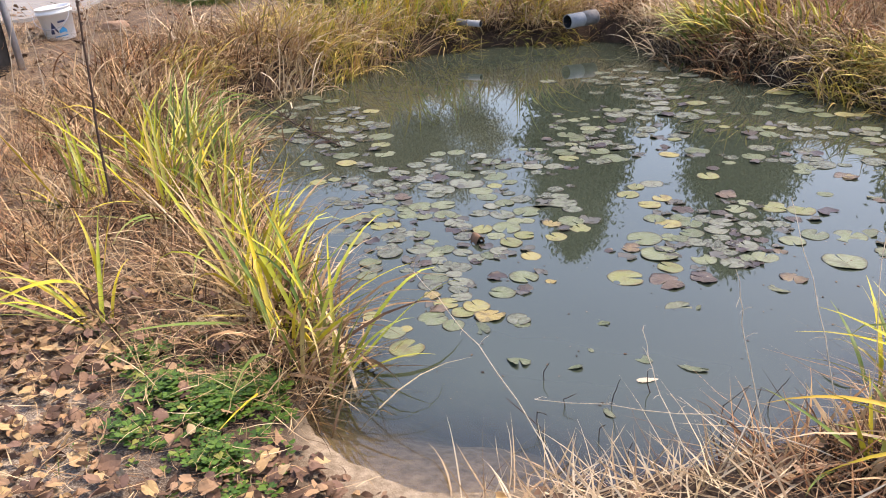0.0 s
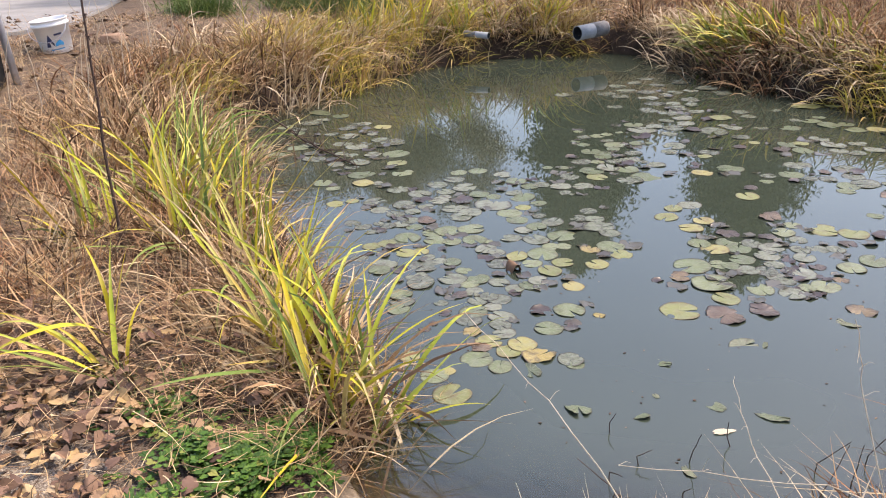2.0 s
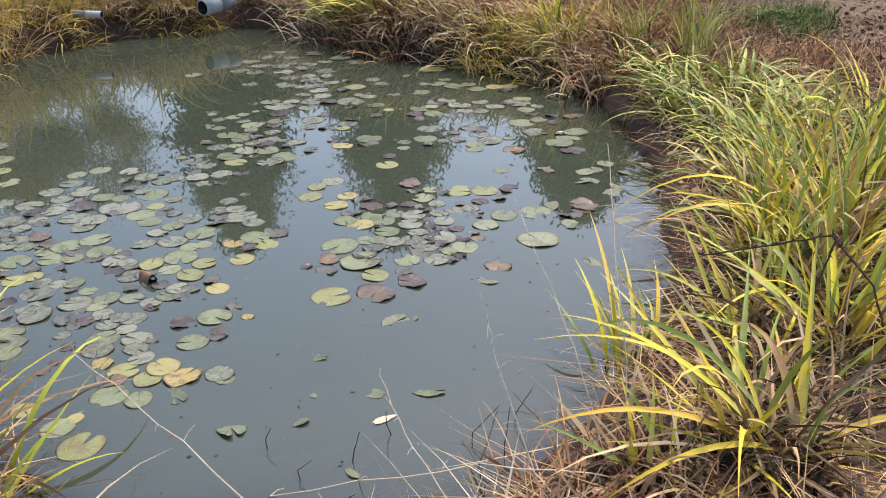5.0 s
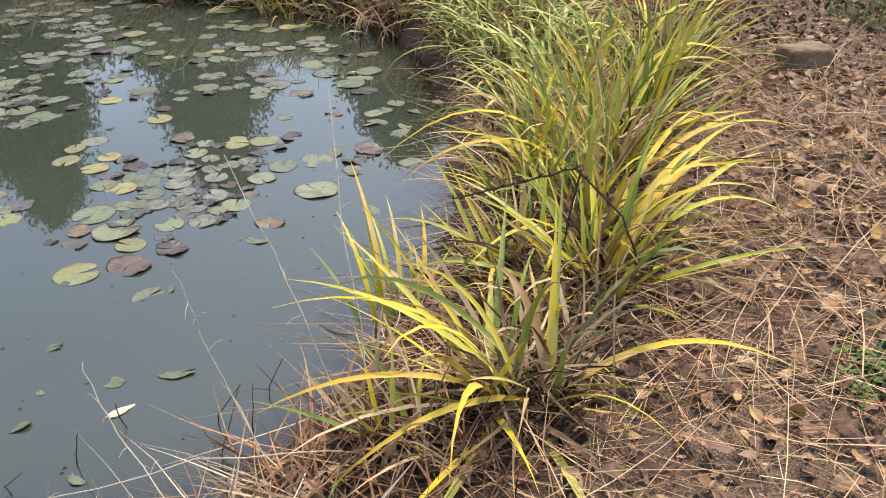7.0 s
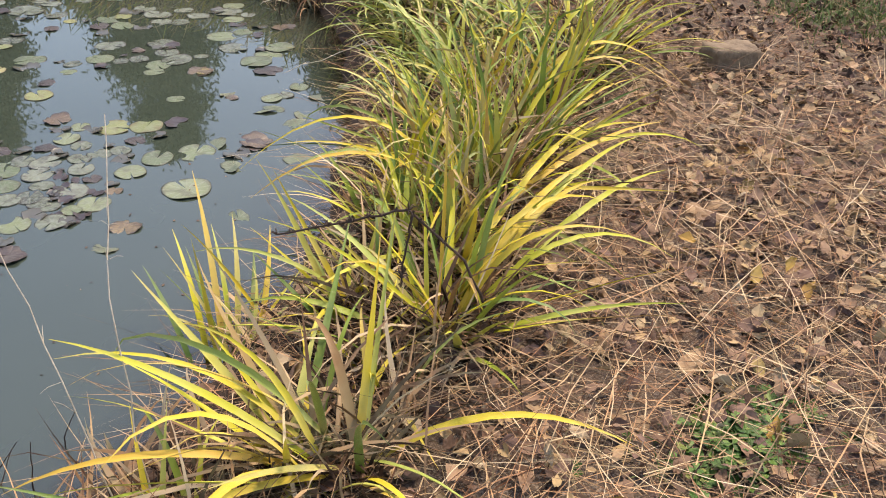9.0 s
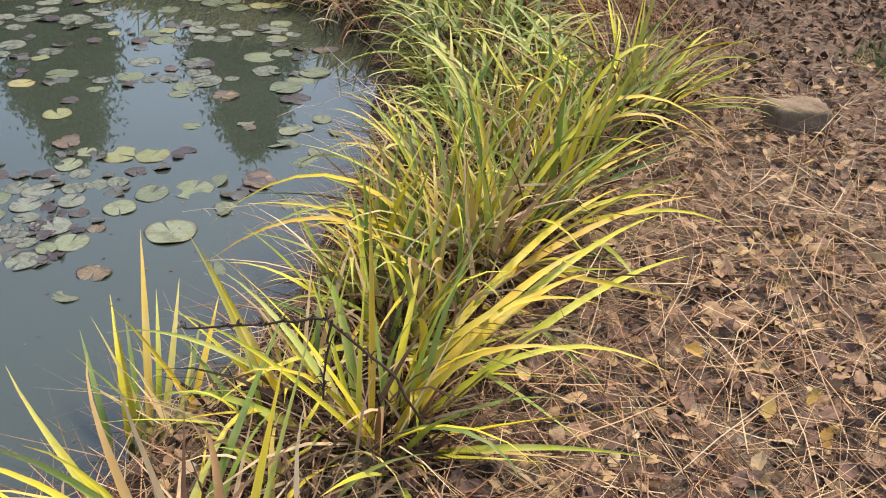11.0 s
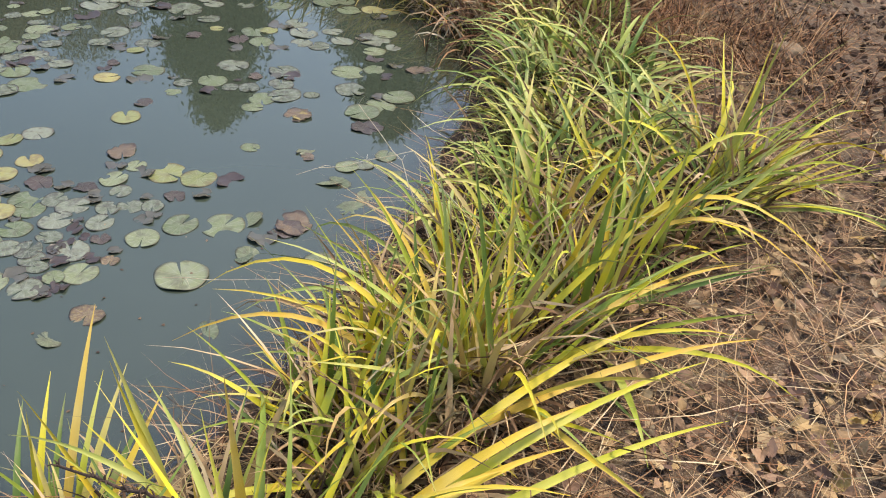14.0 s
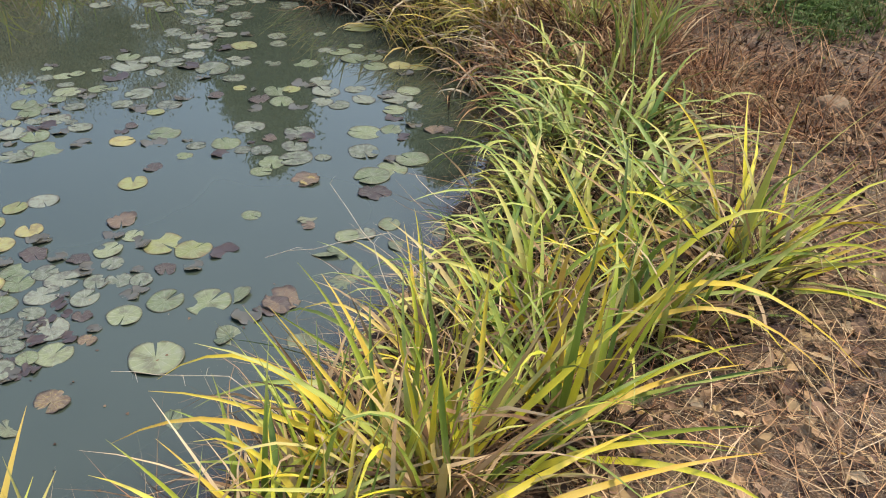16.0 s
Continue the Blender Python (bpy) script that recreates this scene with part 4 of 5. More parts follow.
def long_leaf(clump, base, mid, tip, width, mat=GOLD):
    """One long leaf of a clump along a curve from base over mid to tip."""
    p0, p1, p2 = (np.array(p, float) for p in (base, mid, tip))
    c = 2 * p1 - (p0 + p2) / 2
    t = np.linspace(0, 1, 10)[:, None]
    p = (1 - t) ** 2 * p0 + 2 * t * (1 - t) * c + t * t * p2
    d = np.gradient(p, axis=0)
    side = np.cross(d, (0.25, -0.5, 1.0))
    side /= np.linalg.norm(side, axis=1)[:, None]
    up = np.cross(side, d)
    up /= np.linalg.norm(up, axis=1)[:, None]
    w = (width * 0.31 * (0.75 + 0.25 * np.sin(np.pi * t)) * (1 - t ** 2.6) + 0.0005)
    v = np.stack([p - side * w + up * w * 0.3, p, p + side * w + up * w * 0.3], 1).reshape(-1, 3)
    i = np.arange(30).reshape(10, 3)
    f = np.stack([i[:-1, :-1], i[:-1, 1:], i[1:, 1:], i[1:, :-1]], -1).reshape(-1, 4)
    uv = np.stack([np.tile([0, 0.5, 1], 10), np.repeat(t[:, 0], 3)], -1)
    ob = new("leaf", mesh_from("leaf", v - np.array(clump.location), f, mat, uv))
    ob.parent = clump


edge = empty("iris_clump", pose(1.44, 2.22, -0.03), "upright yellow-green iris leaves rising out of the water's edge", "plant", "waterside clumps")
for base, tip, w, mat in [((1.45, 2.24, -0.03), (1.557, 2.609, 0.376), 0.034, IRIS), ((1.4, 2.22, -0.03), (1.446, 2.515, 0.26), 0.03, IRIS), ((1.36, 2.22, -0.03), (1.357, 2.556, 0.146), 0.028, SEDGE),
                          ((1.43, 2.22, -0.03), (1.47, 2.5, 0.2), 0.026, SEDGE), ((1.47, 2.2, -0.02), (1.62, 2.5, 0.27), 0.03, SEDGE), ((1.5, 2.2, -0.02), (1.65, 2.444, 0.163), 0.034, SEDGE),
                          ((1.52, 2.18, 0.0), (1.7, 2.42, 0.24), 0.03, IRIS), ((1.47, 2.23, -0.03), (1.56, 2.52, 0.24), 0.026, IRIS)]:
    long_leaf(edge, base, tuple(a + (b - a) * 0.5 + c for a, b, c in zip(base, tip, (0.0, -0.03, 0.03))), tip, w, mat)
stiff = [IRIS_LEAVES[i] for i in (0, 1, 2, 6, 7, 8)]
strap_clump(2.5, 2.33, 14, 0.78, 0.07, 0.4, 0.82, stiff, "iris clump with long straight yellow leaves along the bank", 40, (0.75, 1.2), wide=1.25)
strap_clump(2.46, 2.42, 14, 0.6, 0.1, 1.5, 0.2, stiff, "upright iris clump with pale straw at its base", 60, (0.0, 0.4), wide=1.3, thatch_mat=STRAW)
strap_clump(3.6, 3.1, 14, 0.75, 0.1, -0.2, 0.8, IRIS_LEAVES, "iris clump with long yellow leaves bowed to the path", 40, (0.6, 1.2), wide=1.25)
bold = empty("iris_clump", pose(1.86, 1.82, float(ground_z(1.86, 1.82))), "tall iris clump with one upright yellow leaf", "plant", "waterside clumps")
long_leaf(bold, (1.87, 1.83, 0.12), (1.865, 1.8, 0.45), (1.86, 1.785, 0.84), 0.046)
long_leaf(bold, (1.9, 1.8, 0.12), (2.05, 1.72, 0.42), (2.3, 1.6, 0.42), 0.026)
long_leaf(bold, (1.9, 1.84, 0.12), (2.15, 1.85, 0.4), (2.5, 1.85, 0.34), 0.03)
long_leaf(bold, (1.92, 1.82, 0.12), (2.25, 1.76, 0.34), (2.62, 1.68, 0.2), 0.026)
bold = empty("iris_clump", pose(1.42, 1.6, float(ground_z(1.42, 1.6))), "sprawling iris clump with orange-yellow leaves reaching over water", "plant", "waterside clumps")
long_leaf(bold, (1.42, 1.58, 0.13), (1.2, 1.7, 0.39), (1.01, 1.91, 0.45), 0.03)
long_leaf(bold, (1.4, 1.6, 0.13), (1.1, 1.66, 0.3), (0.85, 1.8, 0.22), 0.028)
long_leaf(bold, (1.45, 1.55, 0.13), (1.15, 1.52, 0.27), (0.9, 1.56, 0.17), 0.026)
long_leaf(bold, (1.42, 1.62, 0.13), (1.25, 1.8, 0.34), (1.02, 2.05, 0.3), 0.022)
long_leaf(bold, (1.5, 1.55, 0.13), (1.75, 1.4, 0.26), (2.0, 1.22, 0.16), 0.03)
bold = empty("iris_clump", pose(2.42, 2.38, float(ground_z(2.42, 2.38))), "broad iris clump with long bright yellow leaves", "plant", "waterside clumps")
long_leaf(bold, (2.36, 2.38, 0.13), (2.12, 2.6, 0.42), (1.79, 2.87, 0.2), 0.03)
long_leaf(bold, (2.32, 2.36, 0.13), (2.05, 2.48, 0.36), (1.72, 2.6, 0.24), 0.028)
long_leaf(bold, (2.46, 2.4, 0.13), (2.78, 2.5, 0.36), (3.1, 2.62, 0.545), 0.032)
long_leaf(bold, (2.5, 2.36, 0.13), (2.9, 2.45, 0.32), (3.3, 2.5, 0.36), 0.032)
long_leaf(bold, (2.5, 2.34, 0.13), (2.85, 2.36, 0.27), (3.2, 2.32, 0.26), 0.03)
long_leaf(bold, (2.42, 2.4, 0.13), (2.36, 2.55, 0.4), (2.25, 2.78, 0.56), 0.03)
bold = empty("iris_clump", pose(3.0, 2.8, float(ground_z(3.0, 2.8))), "iris clump with long yellow leaves bowed to the path", "plant", "waterside clumps")
long_leaf(bold, (3.0, 2.82, 0.14), (3.35, 2.78, 0.42), (3.75, 2.55, 0.2), 0.034)
long_leaf(bold, (3.0, 2.8, 0.14), (3.3, 2.72, 0.38), (3.6, 2.5, 0.24), 0.026)
long_leaf(bold, (3.05, 2.85, 0.14), (3.4, 2.95, 0.5), (3.7, 2.95, 0.48), 0.028)

bold = empty("iris_clump", pose(1.93, 1.85, float(ground_z(1.93, 1.85))), "iris clump with long bright yellow leaves swept over the straw", "plant", "waterside clumps")
long_leaf(bold, (1.9, 1.83, 0.14), (2.311, 1.979, 0.32), (2.723, 2.128, 0.3), 0.04)
long_leaf(bold, (1.93, 1.8, 0.14), (2.49, 1.942, 0.27), (3.05, 2.085, 0.2), 0.036)
long_leaf(bold, (1.88, 1.8, 0.14), (2.221, 1.886, 0.34), (2.562, 1.971, 0.34), 0.04)
long_leaf(bold, (1.95, 1.86, 0.14), (2.496, 2.04, 0.31), (3.043, 2.22, 0.28), 0.036)
long_leaf(bold, (2.0, 1.95, 0.14), (2.507, 2.169, 0.32), (3.014, 2.389, 0.3), 0.036)
long_leaf(bold, (1.86, 1.78, 0.14), (2.125, 1.853, 0.35), (2.39, 1.926, 0.36), 0.034)
long_leaf(bold, (2.1, 2.1, 0.14), (2.683, 2.197, 0.3), (3.266, 2.293, 0.26), 0.034)
for x, y, L in [(-0.55, 2.5, 0.5), (-0.7, 2.8, 0.45), (-0.95, 3.2, 0.5), (-1.15, 3.6, 0.5), (-1.35, 3.9, 0.5), (-0.6, 2.68, 0.45), (-0.42, 2.25, 0.4), (-0.85, 3.0, 0.45)]:
    grass_tuft(x, y, 70, L, 0.16, STRAW, "pale dead straw tangled through the iris", 0, 0, (0.2, 1.3), (0.4, 1.8), (0.003, 0.008))

# west bank: tall yellow-green iris clumps
LG = "tall iris clump with upright yellow-green leaves beside the pond"
for x, y, n, L, r, head, foc in [
    (-0.46, 2.36, 42, 0.66, 0.12, 0.5, 0.1), (-0.62, 2.6, 40, 0.62, 0.13, 0.5, 0.2), (-0.8, 2.98, 28, 0.58, 0.14, 0.7, 0.3), (-0.98, 3.35, 24, 0.56, 0.14, 0.8, 0.3),
    (-1.32, 3.62, 36, 0.7, 0.12, 2.0, 0.2), (-1.15, 4.0, 26, 0.6, 0.15, 0.6, 0.35), (-1.58, 4.05, 38, 0.72, 0.13, 2.2, 0.2), (-1.78, 3.7, 18, 0.55, 0.12, 2.6, 0.2)]:
    strap_clump(x, y, n, L, r, head, foc, IRIS_LEAVES + FRESH_LEAVES, LG, 120, (0.0, 1.25), wide=0.95, thatch_mat=STRAW)
for x, y in [(-1.45, 4.6), (-1.75, 5.0)]:
    strap_clump(x, y, 46, 0.6, 0.16, 0.3, 0.45, SEDGE_LEAVES, GR, 80, (0.1, 0.9), "sedge_clump", 0.8)
arch = empty("iris_clump", pose(-1.1, 2.5, float(ground_z(-1.1, 2.5))), "iris clump with one long arching yellow leaf", "plant", "waterside clumps")
long_leaf(arch, (-1.31, 2.7, 0.14), (-1.338, 2.401, 0.35), (-1.629, 2.351, 0.22), 0.03)
long_leaf(arch, (-1.31, 2.7, 0.14), (-1.204, 2.594, 0.39), (-1.118, 2.5, 0.56), 0.028)
long_leaf(arch, (-1.31, 2.7, 0.14), (-1.285, 2.655, 0.36), (-1.361, 2.729, 0.5), 0.024)
strap_clump(-1.2, 2.45, 10, 0.5, 0.04, 3.0, 0.5, IRIS_LEAVES, "small iris clump with arching yellow leaves among fallen leaves", 12, (0.2, 0.9))

# far and left banks: dense tufts hanging over the waterline
g = np.random.default_rng(21)


def along_shore(first, last, step):
    pts = SHORE[first:last + 1]
    for (ax, ay), (bx, by) in zip(pts, pts[1:]):
        k = max(1, round(math.hypot(bx - ax, by - ay) / step))
        for i in range(k):
            yield ax + (bx - ax) * i / k, ay + (by - ay) * i / k


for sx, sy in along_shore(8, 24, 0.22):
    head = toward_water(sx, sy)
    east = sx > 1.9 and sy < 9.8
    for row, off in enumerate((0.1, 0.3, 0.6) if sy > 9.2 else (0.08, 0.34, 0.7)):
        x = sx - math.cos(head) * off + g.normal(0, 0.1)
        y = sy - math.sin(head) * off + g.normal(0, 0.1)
        k = min(max(0.5 + 0.42 * math.sin(5.1 * sx + 3.7 * sy) + g.normal(0, 0.16), 0), 0.999)
        if sy > 9.2 and row == 0:
            if k < 0.45:
                grass_tuft(x, y, 60, 0.42, 0.14, MIXED, "golden dry grass fringe hanging down the bank", head, 0.6, (0.5, 1.4), (0.8, 1.8), (0.006, 0.016))
            # dark fringe stands in for the brown bank face and its undercut's shade
            grass_tuft(x, y, 60, 0.3, 0.12, ROTTEN_SHADE, "dead grass fringe darkened for the shaded undercut of the bank", head, 0.6, (0.9, 1.6), (0.8, 1.6), (0.004, 0.012))
            continue
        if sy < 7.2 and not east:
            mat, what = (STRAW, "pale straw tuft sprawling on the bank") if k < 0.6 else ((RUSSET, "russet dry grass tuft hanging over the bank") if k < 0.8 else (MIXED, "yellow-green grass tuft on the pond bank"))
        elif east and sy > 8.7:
            mat, what = (ROTTEN_SHADE, "dead grey-brown grass tuft hanging down the bank") if k < 0.3 else ((RUSSET, "russet dry grass tuft hanging over the bank") if k < 0.55 else (BLEACHED, "pale straw tuft on the pond bank"))
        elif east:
            mat, what = (RUSSET, "russet dry grass tuft hanging over the bank") if k < 0.35 else ((ROTTEN_SHADE, "dead grey-brown grass tuft hanging down the bank") if k < 0.52 else (BLEACHED, "pale straw tuft on the pond bank") if k < 0.66 else (STRAW, "dry straw tuft on the pond bank") if k < 0.88 else (MIXED, "yellow-green grass tuft on the pond bank"))
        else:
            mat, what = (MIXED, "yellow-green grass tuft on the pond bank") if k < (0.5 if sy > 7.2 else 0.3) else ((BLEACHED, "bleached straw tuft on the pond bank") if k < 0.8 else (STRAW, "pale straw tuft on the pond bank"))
        if east:
            grass_tuft(x, y, 95, 0.52, 0.2, mat, what, head, 0.5 if row < 2 else 0.1, (0.3, 1.3), (0.7, 2.0), (0.006, 0.016))
            continue
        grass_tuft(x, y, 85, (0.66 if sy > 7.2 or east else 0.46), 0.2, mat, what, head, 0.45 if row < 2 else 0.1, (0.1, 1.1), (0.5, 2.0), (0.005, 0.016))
# a few broad bright clumps on the far shore
for x, y, n, L in [(-0.95, 9.0, 40, 0.7), (-0.55, 9.5, 44, 0.75), (-0.05, 9.8, 40, 0.75), (0.95, 10.15, 40, 0.85), (0.45, 10.1, 30, 0.6), (3.3, 7.6, 26, 0.6), (3.6, 6.1, 30, 0.6)]:
    strap_clump(x, y, n, L, 0.2, toward_water(x, y), 0.4, SEDGE_LEAVES + IRIS_LEAVES, "bright yellow-green strap-leaved clump on the far bank", 100, (0.05, 0.9), "sedge_clump", 1.8)
for x, y, n, L in [(2.5, 9.0, 18, 0.55), (2.56, 8.6, 34, 0.62), (2.62, 8.35, 40, 0.66), (2.7, 8.1, 40, 0.66), (2.8, 7.82, 36, 0.62), (2.95, 8.3, 34, 0.7), (3.0, 7.9, 30, 0.66), (3.1, 7.2, 18, 0.5), (3.4, 6.6, 18, 0.5)]:
    strap_clump(x, y, n, L, 0.18, toward_water(x, y), 0.85, IRIS_LEAVES + SEDGE_LEAVES + FRESH_LEAVES, "pale strap-leaved clump hanging down the far bank", 90, (0.5, 1.3), "sedge_clump", 2.9)
# dry grass that covers the left bank and the ground behind the far shore


def sprawl(name, centres, n, length, mat, label, lean=(0.3, 1.2), bend=(0.3, 1.3), width=(0.003, 0.007), radius=0.22):
    """Many sprawling tufts that nobody could count, as one mesh."""
    c = np.repeat(np.array(centres), n, 0)
    k = len(c)
    q = np.random.default_rng(k)
    b = np.concatenate([c + q.normal(0, radius * 0.6, (k, 2)), np.zeros((k, 1))], 1)
    b = b[shore_distance(b[:, 0], b[:, 1]) > 0.03]
    k = len(b)
    b[:, 2] = ground_z(b[:, 0], b[:, 1]) - 0.01
    v, f, uv = blades(b, q.uniform(-3.14, 3.14, k), q.uniform(*lean, k), q.uniform(*bend, k), length * q.uniform(0.4, 1.15, k), q.uniform(*width, k), 4, q.uniform(-1.5, 1.5, k), 0.0, q.uniform(-0.8, 0.8, k))
    tagged(new(name, mesh_from(name, v, f, mat, uv)), label, "grass", kind="stuff")


def scatter(count, x0, x1, y0, y1, d0, d1):
    p = np.stack([g.uniform(x0, x1, count), g.uniform(y0, y1, count)], -1)
    d = shore_distance(p[:, 0], p[:, 1])
    return p[(d > d0) & (d < d1)]


sprawl("dry_grass", scatter(200, -3.0, -0.7, 2.6, 10.5, 0.3, 1.25), 90, 0.36, STRAW, "sprawling pale dry grass over the bank")
sprawl("dry_grass", scatter(130, -3.0, -0.7, 3.0, 10.5, 0.3, 1.4), 70, 0.34, RUSSET, "sprawling russet dry grass over the bank")
sprawl("dry_grass", scatter(120, -5.5, -1.5, 5.0, 12.0, 1.2, 3.0), 45, 0.14, STRAW, "short dry grass by the yard")
sprawl("dry_grass", scatter(190, -1.5, 7.0, 6.5, 13.5, 0.7, 2.6), 120, 0.42, RUSSET, "tangled russet grass behind the far bank", (0.1, 1.1), (0.3, 1.6), (0.004, 0.009), 0.3)
sprawl("dry_grass", scatter(170, -1.5, 7.0, 6.5, 13.5, 0.5, 2.6), 120, 0.42, STRAW, "tangled straw behind the far bank", (0.1, 1.1), (0.3, 1.6), (0.004, 0.009), 0.3)
sprawl("dry_grass", scatter(60, 3.8, 5.4, 3.2, 6.6, 0.75, 1.9), 80, 0.34, RUSSET, "tangled russet grass beside the path", (0.3, 1.3), (0.3, 1.5), (0.003, 0.006), 0.25)
sprawl("dry_grass", scatter(44, 3.4, 5.2, 4.4, 6.6, 0.3, 1.5), 110, 0.42, RUSSET, "tangled russet straw beside the sedges", (0.3, 1.2), (0.3, 1.5), (0.004, 0.008), 0.25)
# near shore: thin pale dry grass at the camera's feet
for x, y in [(0.22, 1.6), (0.36, 1.68), (0.45, 1.52), (0.62, 1.66), (0.8, 1.6), (0.9, 1.7), (1.0, 1.55), (1.15, 1.48)]:
    grass_tuft(x, y, 75, 0.25, 0.15, BLEACHED if x < 0.85 else RUSSET, "pale dry grass tuft on the near shore" if x < 0.85 else "russet dry grass tuft on the near shore", 1.57, 0.1, (0.5, 1.5), (-0.2, 0.7), (0.003, 0.0075))


# ---- ground cover ----
def strew_leaves(name, count, where, mat, label, size=(0.05, 0.12), single=False, tilt=0.3):
    """Fallen leaves over a patch: single ones as things, or all of them as one stuff."""
    q = np.random.default_rng(count)
    kinds = [fallen_leaf_mesh("fallen_leaf", mat, s) for s in range(12)]
    shared = [mesh_from("fallen_leaf", v, f, mat, None, False) for v, f in kinds] if single else []
    pts = np.array([where(q) for _ in range(int(count * 1.6))])
    in_clover = np.hypot((pts[:, 0] + 0.72) / 0.3, (pts[:, 1] - 1.98) / 0.36) < 1
    pts = pts[(shore_distance(pts[:, 0], pts[:, 1]) > 0.08) & ~(in_clover & (q.uniform(size=len(pts)) < 0.85))][:count]
    zs = ground_z(pts[:, 0], pts[:, 1])
    V, F, at = [], [], 0
    for (x, y), z in zip(pts, zs):
        s, k = q.uniform(*size), q.integers(12)
        m = Matrix.LocRotScale((x, y, float(z) + q.uniform(0.006, 0.05)), Euler((q.normal(0, tilt), q.normal(0, tilt), q.uniform(0, 6.28))), (s, s * q.uniform(0.6, 1), s))
        if single:
            ob = new(name, shared[k])
            ob.matrix_world = m
            tagged(ob, label, "leaf", "fallen leaves")
        else:
            v, f = kinds[k]
            V.append(v @ np.array(m.to_3x3()).T + np.array(m.translation))
            F += [[i + at for i in face] for face in f]
            at += len(v)
    if not single:
        tagged(new(name, mesh_from(name, np.concatenate(V), F, mat, None, False)), label, "leaves", kind="stuff")


def box_of(x0, x1, y0, y1):
    return lambda q: (q.uniform(x0, x1) + q.normal(0, 0.35), q.uniform(y0, y1) + q.normal(0, 0.35))


strew_leaves("fallen_leaf", 140, box_of(-1.7, -0.35, 1.1, 2.7), LITTER, "dry orange-tan pointed leaf fallen on the bank", (0.05, 0.085), True, 0.4)
strew_leaves("fallen_leaf", 160, box_of(1.5, 4.6, 0.5, 2.9), LITTER, "dry tan-yellow pointed leaf fallen on the bank", (0.05, 0.08), True, 0.45)
strew_leaves("leaf_litter", 3700, box_of(-3.0, -0.35, 0.9, 2.8), LITTER, "tan and brown leaf litter on the bank", (0.03, 0.072), False, 0.4)
strew_leaves("leaf_litter", 1500, box_of(-3.4, -0.3, 0.9, 4.6), LITTER_BROWN, "brown leaf litter on the bank", (0.03, 0.07))
strew_leaves("leaf_litter", 8000, box_of(0.9, 7.2, -0.2, 7.5), LITTER_BROWN, "brown leaf litter on the path", (0.02, 0.052))
strew_leaves("leaf_litter", 4700, box_of(1.3, 4.7, -0.2, 4.6), LITTER, "tan and yellow leaf litter on the path", (0.025, 0.068), False, 0.45)
strew_leaves("leaf_litter", 420, box_of(-0.75, -0.2, 1.3, 1.75), LITTER_BROWN, "brown leaf crumbs on the sandy edge", (0.02, 0.05), False, 0.25)
strew_leaves("leaf_litter", 420, box_of(2.5, 3.9, 1.1, 2.2), LITTER, "tan-yellow leaf litter in a drift on the path", (0.05, 0.085), False, 0.5)
strew_leaves("fallen_leaf", 60, box_of(2.3, 3.8, 0.9, 2.2), LITTER_GOLD, "yellow pointed leaf lying on the brown litter", (0.045, 0.075), True, 0.5)
strew_leaves("leaf_litter", 3600, box_of(4.3, 7.2, 0.8, 5.5), LITTER_DARK, "dark brown leaf litter beside the path", (0.03, 0.07), False, 0.6)
strew_leaves("leaf_litter", 3600, box_of(-6.5, 8.5, -5, 1.0), LITTER_BROWN, "thin leaf litter on the open ground", (0.04, 0.09))
strew_leaves("leaf_litter", 2200, box_of(5.5, 9.5, -2, 12), LITTER_BROWN, "thin leaf litter beyond the path", (0.04, 0.09))
strew_leaves("leaf_litter", 700, box_of(-6, -2, 4.5, 9.5), LITTER_BROWN, "scattered brown leaves near the yard", (0.05, 0.09))


def lay_straw(name, count, where, label, mat=STRAW, length=(0.12, 0.5)):
    q = np.random.default_rng(count + 5)
    pts = np.array([where(q) for _ in range(count)])
    d = shore_distance(pts[:, 0], pts[:, 1])
    pts = pts[d > 0.05]
    n = len(pts)
    b = np.concatenate([pts, (ground_z(pts[:, 0], pts[:, 1]) + q.uniform(0.0, 0.065, n))[:, None]], 1)
    v, f, uv = blades(b, q.uniform(-3.14, 3.14, n), q.normal(1.5, 0.13, n), q.normal(0.05, 0.2, n), q.uniform(*length, n), q.uniform(0.0014, 0.0038, n), 3, q.uniform(-1, 1, n), 0.0, q.normal(0, 0.5, n))
    tagged(new(name, mesh_from(name, v, f, mat, uv)), label, "straw", kind="stuff")


lay_straw("straw", 9500, box_of(1.0, 4.3, -0.2, 3.8), "matted dry straw and stems on the path")
lay_straw("straw", 11000, box_of(1.0, 6.2, 0.2, 6.0), "matted russet stems on the path", RUSSET)
lay_straw("straw", 12000, box_of(-4.6, -0.4, 2.0, 9.5), "matted dry straw on the bank")
lay_straw("straw", 3200, box_of(-2.4, -0.5, 0.9, 2.3), "broken bits of straw between the leaves", STRAW, (0.03, 0.14))
lay_straw("straw", 6000, box_of(-4.0, -0.4, 2.3, 8.0), "matted pale stems on the bank")


